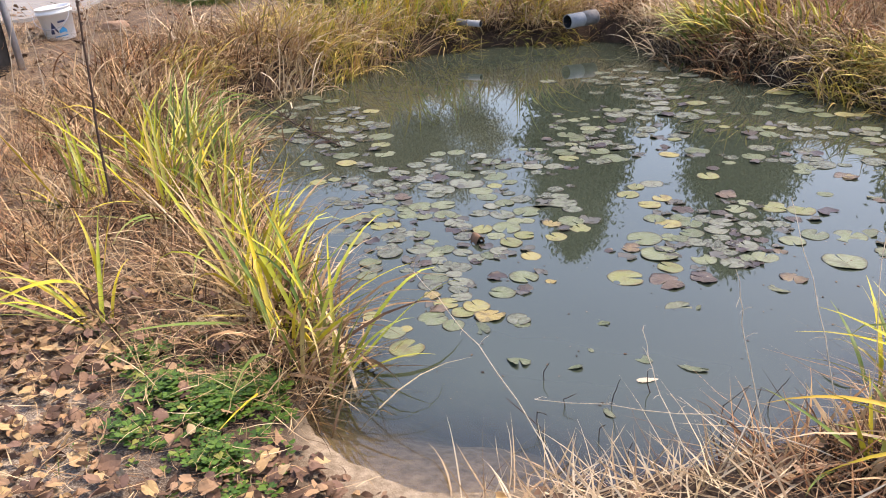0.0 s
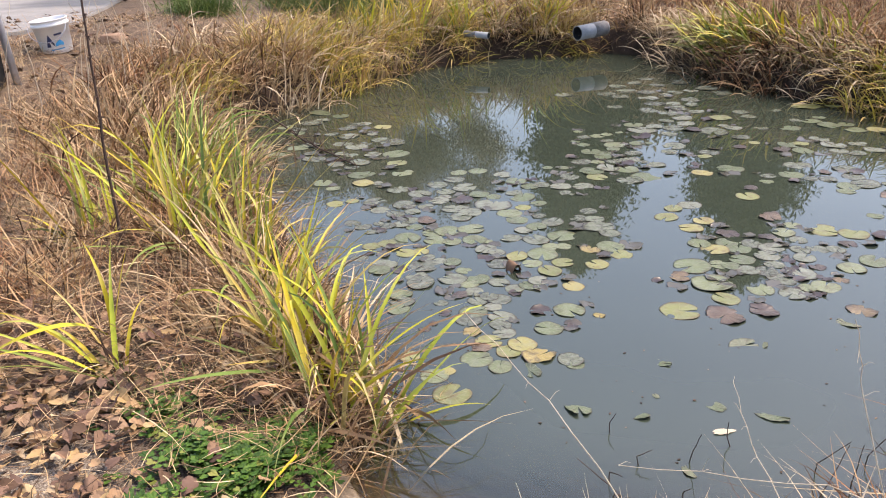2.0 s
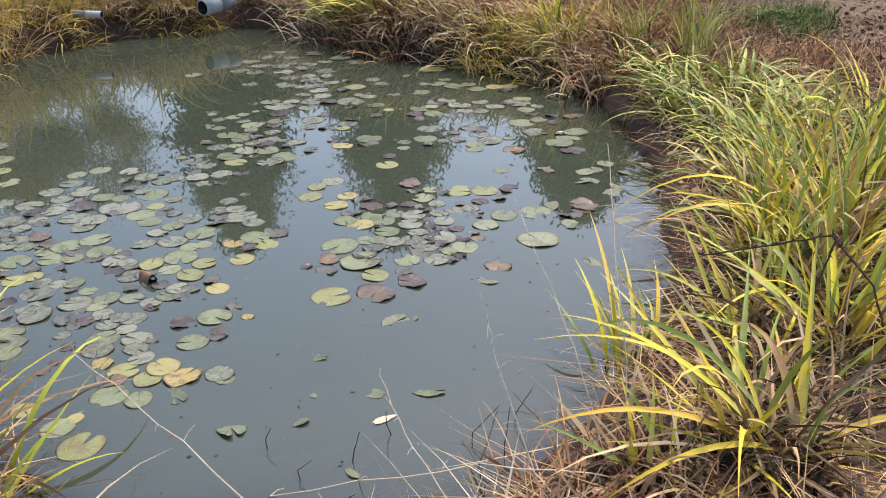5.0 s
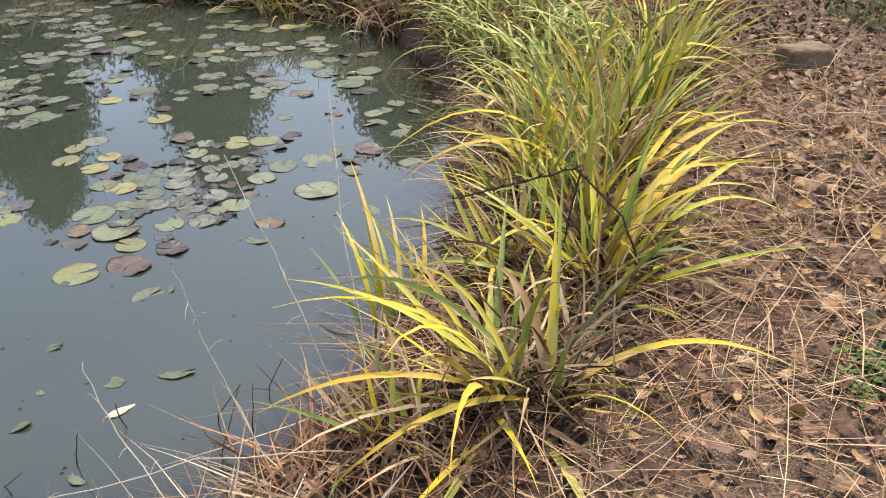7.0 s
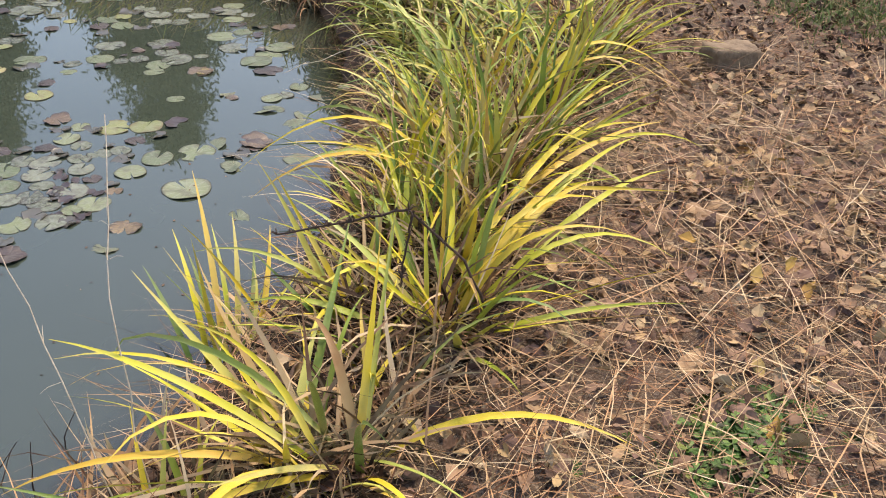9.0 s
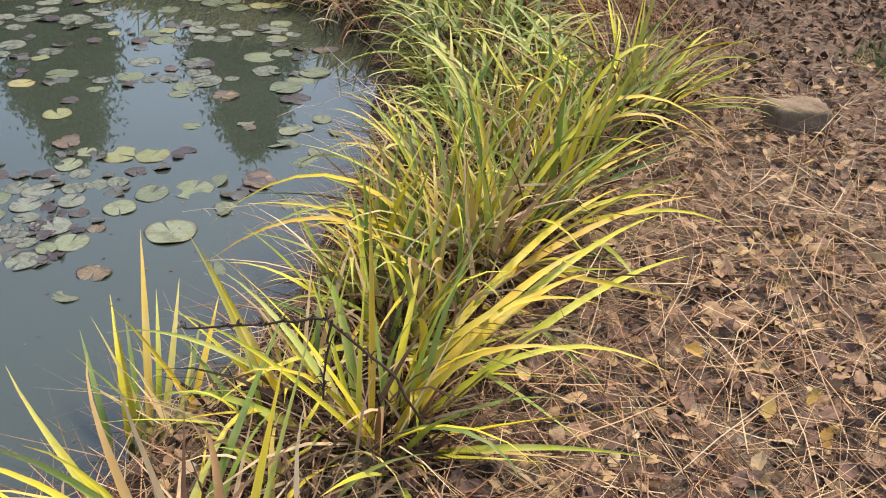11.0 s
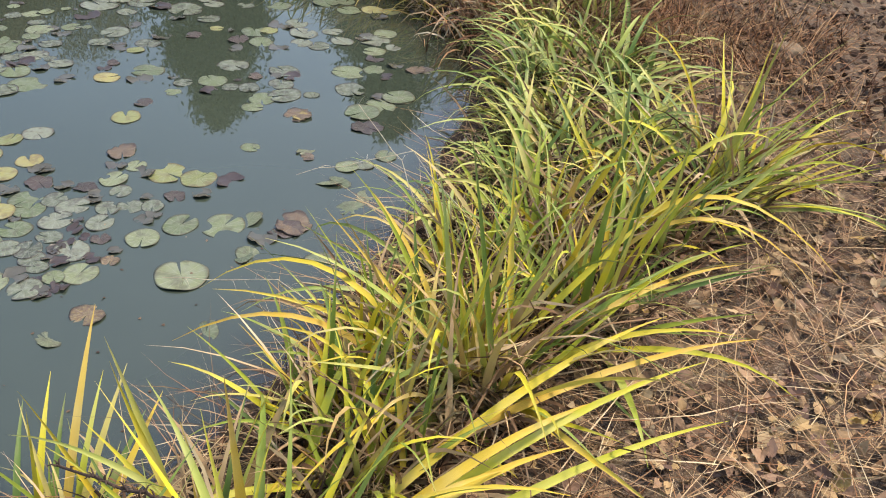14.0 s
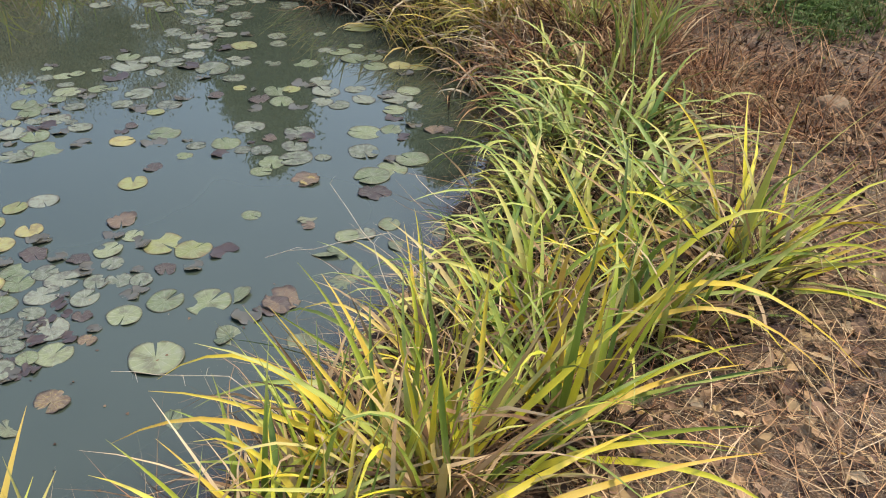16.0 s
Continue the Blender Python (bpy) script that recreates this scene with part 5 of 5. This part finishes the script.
def clover_patch(x, y, rx, ry, count, label, height=0.06):
    q = np.random.default_rng(int(abs(x) * 100 + count))
    V, F, at = [], [], 0
    for _ in range(count):
        a, r = q.uniform(0, 6.28), abs(q.normal(0, 0.55))
        px, py = x + rx * r * math.cos(a), y + ry * r * math.sin(a)
        if float(shore_distance(px, py)) < 0.05:
            continue
        pz = float(ground_z(px, py)) + height * q.uniform(0.2, 1.0) * max(1.15 - 0.6 * r, 0.2)
        s, t = q.uniform(0.01, 0.025), q.uniform(0, 6.28)
        for k in range(3):
            b = t + k * 2.094 + q.normal(0, 0.15)
            c, sn, up = math.cos(b), math.sin(b), q.uniform(0.1, 0.5)
            leaf = np.array([(0, 0, 0), (0.75, -0.55, 0.25), (1.15, -0.3, 0.4), (1.0, 0, 0.22), (1.15, 0.3, 0.4), (0.75, 0.55, 0.25)]) * s
            leaf[:, 2] *= up * 2
            V.append(np.stack([px + leaf[:, 0] * c - leaf[:, 1] * sn, py + leaf[:, 0] * sn + leaf[:, 1] * c, pz + leaf[:, 2]], -1))
            F += [[at, at + 1, at + 2, at + 3], [at, at + 3, at + 4, at + 5]]
            at += 6
    tagged(new("clover_patch", mesh_from("clover_patch", np.concatenate(V), F, CLOVER, None, False)), label, "clover", kind="stuff")


for x, y, rx, ry, count in [(-0.66, 1.98, 0.2, 0.25, 400), (-0.82, 2.04, 0.2, 0.18, 190), (-0.6, 1.72, 0.15, 0.15, 130), (-0.86, 1.8, 0.14, 0.12, 50), (-0.55, 2.1, 0.14, 0.16, 130), (-0.98, 2.22, 0.14, 0.12, 50), (-0.5, 1.55, 0.12, 0.1, 30)]:
    clover_patch(x, y, rx, ry, count, "bright green clover patch among fallen leaves", 0.055)
for x, y, L in [(-0.6, 2.28, 0.3), (-0.74, 2.36, 0.28), (-0.5, 2.14, 0.26), (-0.92, 2.42, 0.26), (-0.82, 2.6, 0.3), (-0.95, 2.75, 0.32), (-1.05, 3.0, 0.34)]:
    grass_tuft(x, y, 130, L, 0.14, STRAW, "pale dry straw tuft drooping beside the iris", -1.8, 0.3, (0.3, 1.4), (0.4, 1.8), (0.002, 0.005))
clover_patch(2.2, 1.12, 0.22, 0.13, 240, "small dark green weed patch in the straw", 0.04)
clover_patch(-1.8, 11.9, 0.8, 0.9, 2200, "green weed patch near the yard", 0.12)
clover_patch(-3.1, 10.2, 0.5, 0.6, 900, "green weed patch near the yard", 0.08)
clover_patch(5.5, 5.8, 0.5, 0.4, 900, "green weed patch beside the path", 0.1)
for x, y, n, L in [(2.0, 1.1, 50, 0.1), (2.2, 1.05, 60, 0.12), (2.32, 1.15, 40, 0.1), (2.12, 1.2, 40, 0.09), (-1.0, 2.3, 70, 0.14), (-1.15, 2.42, 60, 0.14), (-0.85, 2.32, 60, 0.12), (-1.0, 1.75, 30, 0.07), (5.2, 3.2, 50, 0.1), (4.9, 2.6, 40, 0.1)]:
    grass_tuft(x, y, n, L, 0.1, GREEN, "small green grass tuft among straw and leaves", 0, 0, (0.2, 1.2), (0.2, 1.0), (0.002, 0.004), "weed_tuft", kind="stuff")

# lush green weeds behind the banks
for x, y, n, L in [(-1.5, 10.2, 260, 0.55), (-1.15, 9.95, 240, 0.5), (-3.06, 10.09, 240, 0.4), (-2.03, 10.75, 240, 0.4), (-1.0, 10.4, 240, 0.5), (5.42, 2.71, 140, 0.12), (5.62, 3.0, 140, 0.12), (5.42, 5.65, 200, 0.16), (5.74, 5.8, 200, 0.18)]:
    for dx, dy in ((0, 0), (0.22, 0.1), (-0.2, 0.16), (0.05, -0.2)):
        grass_tuft(x + dx, y + dy, n, L, 0.2, GREEN, "lush green weed tuft behind the bank", 0, 0, (0.1, 1.0), (0.2, 1.2), (0.005, 0.012), "weed_tuft", kind="stuff")


# ---- pipes, bucket, posts, stones ----
def tube(radius, inner, length, segs=28):
    bm = bmesh.new()
    rings = []
    for r, x in ((inner, 0.0), (radius, 0.0), (radius, -length)):
        rings.append([bm.verts.new((x, r * math.cos(a), r * math.sin(a))) for a in np.linspace(0, 2 * math.pi, segs, endpoint=False)])
    for p, q in zip(rings, rings[1:]):
        for i in range(segs):
            bm.faces.new((p[i], p[(i + 1) % segs], q[(i + 1) % segs], q[i]))
    bmesh.ops.recalc_face_normals(bm, faces=bm.faces[:])
    return bm


def drain_pipe(x, y, z, head, r, length, label, pitch=0.0):
    e = empty("drain_pipe", pose(x, y, z, 0, pitch, head), label, "pipe")
    part("barrel", tube(r, r * 0.9, length), PVC, e, "", True)
    # lining is near black, far darker than the grey barrel
    lining = bmesh.new()
    bmesh.ops.create_cone(lining, cap_ends=False, segments=28, radius1=r * 0.9, radius2=r * 0.9, depth=0.3)
    bmesh.ops.create_circle(lining, cap_ends=True, segments=28, radius=r * 0.9, matrix=Matrix.Translation((0, 0, -0.15)))
    bmesh.ops.transform(lining, matrix=Matrix.Translation((-0.151, 0, 0)) @ Matrix.Rotation(math.pi / 2, 4, "Y"), verts=lining.verts[:])
    part("lining", lining, PIPE_DARK, e, "near-black inside", True)
    sleeve = tube(r * 1.06, r * 1.01, length * 0.45)
    for v in sleeve.verts:
        v.co.x -= length * 0.52
    part("sleeve", sleeve, PVC_DARK, e, "dirt-stained collar", True)


drain_pipe(1.3, 9.5, 0.285, 214, 0.08, 0.42, "grey plastic drain pipe sticking out of the bank", 3)
drain_pipe(0.31, 9.42, 0.3, 330, 0.036, 0.3, "thin grey plastic pipe in the grassy bank", 2)


def bucket(x, y):
    z = float(ground_z(x, y))
    e = empty("bucket", pose(x, y, z - 0.01, 4, -6, 6), "white plastic bucket with a blue logo standing by the yard", "bucket")
    bm = bmesh.new()
    prof = [(0.0, 0.004), (0.148, 0.004), (0.155, 0.012), (0.182, 0.30), (0.195, 0.302), (0.195, 0.325), (0.184, 0.33), (0.186, 0.36), (0.196, 0.365), (0.192, 0.372), (0.178, 0.37), (0.172, 0.3), (0.146, 0.02), (0.0, 0.02)]
    rings = [[bm.verts.new((r * math.cos(a), r * math.sin(a), h)) for a in np.linspace(0, 2 * math.pi, 36, endpoint=False)] for r, h in prof[1:-1]]
    for p, q in zip(rings, rings[1:]):
        for i in range(36):
            bm.faces.new((p[i], p[(i + 1) % 36], q[(i + 1) % 36], q[i]))
    bm.faces.new(rings[0]), bm.faces.new(rings[-1])
    bmesh.ops.recalc_face_normals(bm, faces=bm.faces[:])
    part("body", bm, WHITE, e, "", True)
    e.scale = (0.83, 0.83, 0.8)
    cu = bpy.data.curves.new("handle", "CURVE")
    cu.dimensions, cu.bevel_depth = "3D", 0.004
    sp = cu.splines.new("POLY")
    pts = [(0.2 * math.cos(a), -0.1 - 0.12 * math.sin(a), 0.31 - 0.16 * math.sin(a)) for a in np.linspace(0, math.pi, 16)]
    sp.points.add(len(pts) - 1)
    for p, c in zip(sp.points, pts):
        p.co = (*c, 1)
    cu.materials.append(STEEL)
    handle = new("handle", cu)
    handle.parent = e
    tagged(handle, "wire carrying handle")

    def printed(name, a0, a1, low, high, mat):
        """A mark that follows the round wall, between two sloping lines."""
        bm, cols = bmesh.new(), []
        for k in range(9):
            row = []
            for h in (low[0] + (low[1] - low[0]) * k / 8, high[0] + (high[1] - high[0]) * k / 8):
                a, r = a0 + (a1 - a0) * k / 8, 0.155 + 0.027 * (h - 0.012) / 0.288 + 0.003
                row.append(bm.verts.new((r * math.cos(a), r * math.sin(a), h)))
            cols.append(row)
        for p, q in zip(cols, cols[1:]):
            bm.faces.new((p[0], q[0], q[1], p[1]))
        part(name, bm, mat, e, "printed mark")
    printed("mark", -1.8, -1.55, (0.09, 0.09), (0.1, 0.23), NAVY)
    printed("mark", -1.55, -1.3, (0.15, 0.09), (0.23, 0.12), NAVY)
    printed("mark", -1.25, -0.95, (0.09, 0.1), (0.12, 0.16), SKYBLUE)
    printed("mark", -0.95, -0.75, (0.1, 0.09), (0.16, 0.12), SKYBLUE)
    printed("mark", -1.2, -0.75, (0.205, 0.21), (0.225, 0.23), NAVY)
    printed("mark", -1.6, -0.75, (0.05, 0.055), (0.062, 0.067), SKYBLUE)


bucket(-3.64, 7.66)


def pole(r, h):
    bm = bmesh.new()
    bmesh.ops.create_cone(bm, cap_ends=True, segments=20, radius1=r, radius2=r, depth=h)
    bmesh.ops.translate(bm, vec=(0, 0, h / 2), verts=bm.verts[:])
    bmesh.ops.bevel(bm, geom=[x for x in bm.edges if abs(x.verts[0].co.z - x.verts[1].co.z) < 1e-6], offset=r * 0.2, segments=2, affect="EDGES")
    return bm


frame_thing = empty("post_frame", pose(-3.46, 6.1, float(ground_z(-3.46, 6.1)) - 0.06), "two grey steel posts holding a torn black sheet", "post")
for i, (x, y, lean) in enumerate([(0.0, 0.0, -5), (0.0, 0.42, -5)]):
    ob = part("post", pole(0.028, 1.4), STEEL, frame_thing, "", True)
    ob.matrix_basis = pose(x, y, 0, 0, lean, 0)
bm = bmesh.new()
bmesh.ops.create_grid(bm, x_segments=12, y_segments=18, size=0.5)
for v in bm.verts:
    a, h = v.co.x, v.co.y
    v.co = Vector((-0.02 - 0.05 * (a + 0.5) - 0.09 * (h + 0.5) * 1.2 + 0.02 * math.sin(9 * a) * math.sin(7 * h), 0.21 + a * 0.36, 0.1 + (h + 0.5) * 1.2))
r = bmesh.ops.solidify(bm, geom=bm.faces[:], thickness=0.012)
part("sheet", bm, BLACK, frame_thing, "torn black sheet", True)


def stone(x, y, sx, sy, sz, yaw, mat, label, seed, boxy=0.55):
    bm = bmesh.new()
    bmesh.ops.create_icosphere(bm, subdivisions=4, radius=1)
    noise.seed_set(seed)
    for v in bm.verts:
        p = v.co.copy()
        m = max(abs(p.x), abs(p.y), abs(p.z))
        q = p.lerp(p / m, boxy)
        q += p * 0.16 * noise.fractal(p * 1.3 + Vector((seed, 0, 0)), 1.0, 2.0, 5)
        v.co = Vector((q.x * sx, q.y * sy, q.z * sz))
    ob = part("stone", bm, mat, None, label, True)
    ob.matrix_world = pose(x, y, float(ground_z(x, y)) + sz * 0.55, 0, 0, yaw)
    tagged(ob, category="stone")


stone(4.2, 2.69, 0.125, 0.085, 0.082, -25, STONE, "weathered sandstone block lying on the leafy path", 3, 0.8)
stone(4.87, 4.47, 0.09, 0.08, 0.05, 30, STONE, "rounded pale stone half hidden in grass", 5, 0.3)
for i, (x, y, s) in enumerate([(-3.3, 8.1, 0.12)]):
    stone(x, y, s, s * 0.8, s * 0.5, 40 * i, STONE_TAN, "tan stone lying near the bucket", 10 + i, 0.4)


# ---- stalks ----
def stalk(points, r0, r1, mat, label, name="dead_stalk", twigs=0, seed=0, spread_by=0.06, kinks=0.0025):
    cu = bpy.data.curves.new(name, "CURVE")
    cu.dimensions, cu.bevel_depth, cu.bevel_resolution = "3D", 1.0, 2

    def strand(pts, a, b):
        sp = cu.splines.new("POLY")
        sp.points.add(len(pts) - 1)
        for i, (p, c) in enumerate(zip(sp.points, pts)):
            p.co = (*c, 1)
            p.radius = a + (b - a) * i / (len(pts) - 1)
    P = [Vector(p) for p in points]
    line = []
    for i in range(len(P) - 1):
        for k in range(5):
            line.append(P[i].lerp(P[i + 1], k / 5))
    line.append(P[-1])
    q = random.Random(seed)
    for i, p in enumerate(line[1:-1]):
        p += Vector((q.gauss(0, kinks), q.gauss(0, kinks), q.gauss(0, kinks)))
    strand(line, r0, r1)
    for _ in range(twigs):
        p = line[q.randrange(len(line) // 3, len(line))]
        w = Vector((q.gauss(0, 1), q.gauss(0, 1), q.gauss(0.3, 0.8))).normalized() * q.uniform(0.3, 1.0) * spread_by
        strand([p, p + w * 0.6 + Vector((0, 0, 0.005)), p + w], r1 * 0.8, r1 * 0.4)
    cu.materials.append(mat)
    return tagged(new(name, cu), label, "stalk", "dead stalks")


stalk([(-1.55, 3.45, 0.12), (-1.57, 3.5, 0.5), (-1.58, 3.56, 0.9), (-1.6, 3.62, 1.3)], 0.007, 0.004, STEM, "tall dark dead dock stalk among iris leaves", "dead_stalk", 90, 3, 0.02)
stalk([(2.0, 1.72, 0.14), (1.9, 1.75, 0.4), (1.78, 1.81, 0.55), (1.66, 1.92, 0.5), (1.55, 2.03, 0.45)], 0.0036, 0.0024, STEM, "dark bent seed stalk over the iris clump", "dead_stalk", 60, 4, 0.022)
stalk([(1.785, 1.8, 0.55), (1.775, 1.815, 0.44), (1.77, 1.83, 0.33)], 0.003, 0.002, STEM, "dark seed stalk hanging from the bent one", "dead_stalk", 30, 5, 0.025)
for i, pts in enumerate([[(1.08, 1.66, 0.12), (1.12, 1.84, 0.54), (1.23, 2.07, 0.81)], [(1.03, 1.68, 0.1), (1.007, 1.838, 0.396), (0.97, 2.08, 0.7)], [(0.84, 1.68, 0.1), (0.783, 1.797, 0.426), (0.75, 1.83, 0.6)],
                         [(0.66, 1.62, 0.08), (0.604, 1.9, 0.19), (0.576, 2.03, 0.323)], [(1.1, 1.6, 0.13), (0.7, 1.72, 0.24), (0.25, 1.84, 0.22)], [(0.35, 1.6, 0.08), (0.1, 2.0, 0.3), (-0.1, 2.4, 0.36)],
                         [(2.7, 2.9, 0.2), (2.45, 3.05, 0.5), (2.1, 3.1, 0.42)], [(2.5, 2.8, 0.2), (2.4, 3.0, 0.5), (2.3, 3.15, 0.62)], [(2.3, 2.5, 0.15), (2.0, 2.7, 0.32), (1.7, 2.8, 0.3)]]):
    stalk(pts, 0.0019, 0.0009, PALE, "thin pale grass stalk leaning over the water", "grass_stalk", 5, 20 + i, 0.05)
q = random.Random(4)
for i in range(16):
    x, y = q.uniform(-3.2, -1.9), q.uniform(5.4, 8.2)
    z = float(ground_z(x, y))
    dx, dy = q.gauss(0, 0.15), q.gauss(0, 0.15)
    stalk([(x, y, z - 0.02), (x + dx * 0.3, y + dy * 0.3, z + 0.4), (x + dx, y + dy, z + q.uniform(0.6, 0.9))], 0.003, 0.0015, PALE, "tall thin dry grass stalk on the bank", "grass_stalk", 3, 40 + i, 0.05)
for i in range(14):
    x, y = q.uniform(0.25, 1.05), q.uniform(1.86, 2.3)
    stalk([(x, y, -0.05), (x + q.gauss(0, 0.01), y + q.gauss(0, 0.01), 0.03), (x + q.gauss(0, 0.04), y + q.gauss(0, 0.03), q.uniform(0.05, 0.14))], 0.0022, 0.001, STEM, "thin dark dead stem standing in shallow water", "dead_stalk", 0, 80 + i, kinks=0.0006)
stalk([(-1.55, 6.6, 0.06), (-1.2, 6.0, 0.02), (-0.75, 5.3, 0.015)], 0.008, 0.004, STEM, "dead brown branch lying in the water", "dead_branch", 40, 9, 0.25)
stalk([(0.0, 2.95, -0.02), (-0.12, 2.75, -0.01), (-0.2, 2.6, -0.02)], 0.005, 0.004, STEM, "dark dead stalk lying under the surface", "dead_stalk", 0, 10)


# ---- trees and bushes round the pond ----
def foliage(points, size, q, mat, name):
    n = len(points)
    a = q.normal(size=(n, 3))
    a /= np.linalg.norm(a, axis=1)[:, None]
    b = np.cross(a, q.normal(size=(n, 3)))
    b /= np.linalg.norm(b, axis=1)[:, None]
    s = (size * q.uniform(0.6, 1.3, n))[:, None]
    v = np.stack([points - a * s, points + b * s * 0.35, points + a * s, points - b * s * 0.35], 1).reshape(-1, 3)
    return mesh_from(name, v, np.arange(4 * n).reshape(n, 4), mat, None, False)


def limbs(strands, name):
    V, F, at = [], [], 0
    for p0, p1, r0, r1 in strands:
        d = (Vector(p1) - Vector(p0)).normalized()
        s = d.orthogonal().normalized()
        u = d.cross(s)
        for p, r in ((Vector(p0), r0), (Vector(p1), r1)):
            for k in range(6):
                a = k * math.pi / 3
                V.append(p + (s * math.cos(a) + u * math.sin(a)) * r)
        F += [[at + k, at + (k + 1) % 6, at + 6 + (k + 1) % 6, at + 6 + k] for k in range(6)]
        at += 12
    return mesh_from(name, np.array([tuple(v) for v in V]), F, BARK)


def conifer(x, y, h, w, seed, count=70000):
    q = np.random.default_rng(seed)
    z = float(ground_z(x, y))
    e = empty("conifer", pose(x, y, z - 0.05), "dark green conical conifer standing behind the pond", "tree", "trees round the pond")
    st, pts = [((0, 0, 0), (0, 0, h * 0.97), h * 0.02, 0.008)], []
    for k in range(170):
        t = q.uniform(0.06, 0.97)
        a = q.uniform(0, 6.28)
        L = w * (1 - t ** 3.2) * q.uniform(0.6, 1.1) + 0.06
        p0 = np.array([0, 0, t * h])
        p1 = p0 + np.array([L * math.cos(a), L * math.sin(a), -0.12 * L + 0.1 * h * (1 - t) * q.uniform(-0.3, 0.4)])
        st.append((tuple(p0), tuple(p1), 0.012, 0.003))
        m = int(count / 170 * (0.5 + (1 - t)))
        s = q.uniform(0.15, 1.05, m)[:, None]
        pts.append(p0 + (p1 - p0) * s + q.normal(0, 0.09, (m, 3)) * (0.4 + s))
    part("trunk", limbs(st, "trunk"), None, e, "bark trunk with limbs")
    part("crown", foliage(np.concatenate(pts), 0.05, q, NEEDLES, "crown"), None, e, "dense dark needles")


def broad_tree(x, y, h, w, seed, count=5000, label="thin-leaved broad tree standing by the yard", z0=0.3, mat=None, leaf=0.055):
    q = np.random.default_rng(seed)
    z = float(ground_z(x, y))
    e = empty("tree", pose(x, y, z - 0.05), label, "tree", "trees round the pond")
    st, tips = [], []

    def grow(p, d, L, r, depth):
        p1 = p + d * L
        st.append((tuple(p), tuple(p1), r, r * 0.65))
        if depth == 0:
            tips.append(p1)
            return
        for _ in range(3 if depth > 1 else 4):
            nd = d + q.normal(0, 0.5, 3)
            grow(p1, nd / np.linalg.norm(nd), L * q.uniform(0.6, 0.85), r * 0.6, depth - 1)
    for _ in range(3):
        d = np.array([q.normal(0, 0.35) * w / h * 2, q.normal(0, 0.35) * w / h * 2, 1.0])
        grow(np.zeros(3), d / np.linalg.norm(d), h * z0, h * 0.012, 4)
    tips = np.array(tips)
    tips *= np.array([w / max(np.abs(tips[:, 0]).max(), 0.1), w / max(np.abs(tips[:, 1]).max(), 0.1), 1]) ** 0.5
    pts = tips[q.integers(len(tips), size=count)] + q.normal(0, 0.16, (count, 3))
    part("trunk", limbs(st, "trunk"), None, e, "branching bark trunk")
    part("crown", foliage(pts, leaf, q, mat or LEAVES, "crown"), None, e, "thin olive leaves with gaps")


conifer(1.95, 12.7, 3.6, 0.85, 1)
conifer(4.6, 12.8, 4.1, 0.95, 2)
conifer(6.25, 9.75, 2.7, 0.8, 3)
conifer(7.3, 7.8, 3.2, 0.8, 4)
broad_tree(-0.7, 15.4, 3.2, 1.4, 5, 75000, leaf=0.027)
broad_tree(-2.33, 12.9, 2.2, 1.3, 6, 34000, "many-stemmed bush at the edge of the yard", leaf=0.024)
broad_tree(-4.75, 12.3, 1.9, 0.9, 7, 1300, "leafless shrub with thin twigs at the yard's edge", 0.25)
broad_tree(-6.5, 16.5, 3.4, 1.6, 8, 24000, leaf=0.055)
broad_tree(3.2, 16.0, 2.2, 1.4, 9, 6000, leaf=0.08)
broad_tree(6.0, 15.0, 2.2, 1.4, 10, 4200)
# a far hedge that closes the view all round
q = np.random.default_rng(12)
a = q.uniform(0, 2 * math.pi, 26000)
rad = 38 + q.normal(0, 1.5, 26000)
hh = 2.2 + 0.9 * np.sin(7 * a) + 0.7 * np.sin(17 * a + 1) + 0.5 * np.sin(31 * a)
pts = np.stack([rad * np.cos(a), 6 + rad * np.sin(a), 0.4 + hh * q.uniform(0, 1, 26000) ** 0.8], -1)
tagged(new("hedge", foliage(pts, 0.55, q, LEAVES, "hedge")), "distant olive hedge round the grounds", "hedge", kind="stuff")
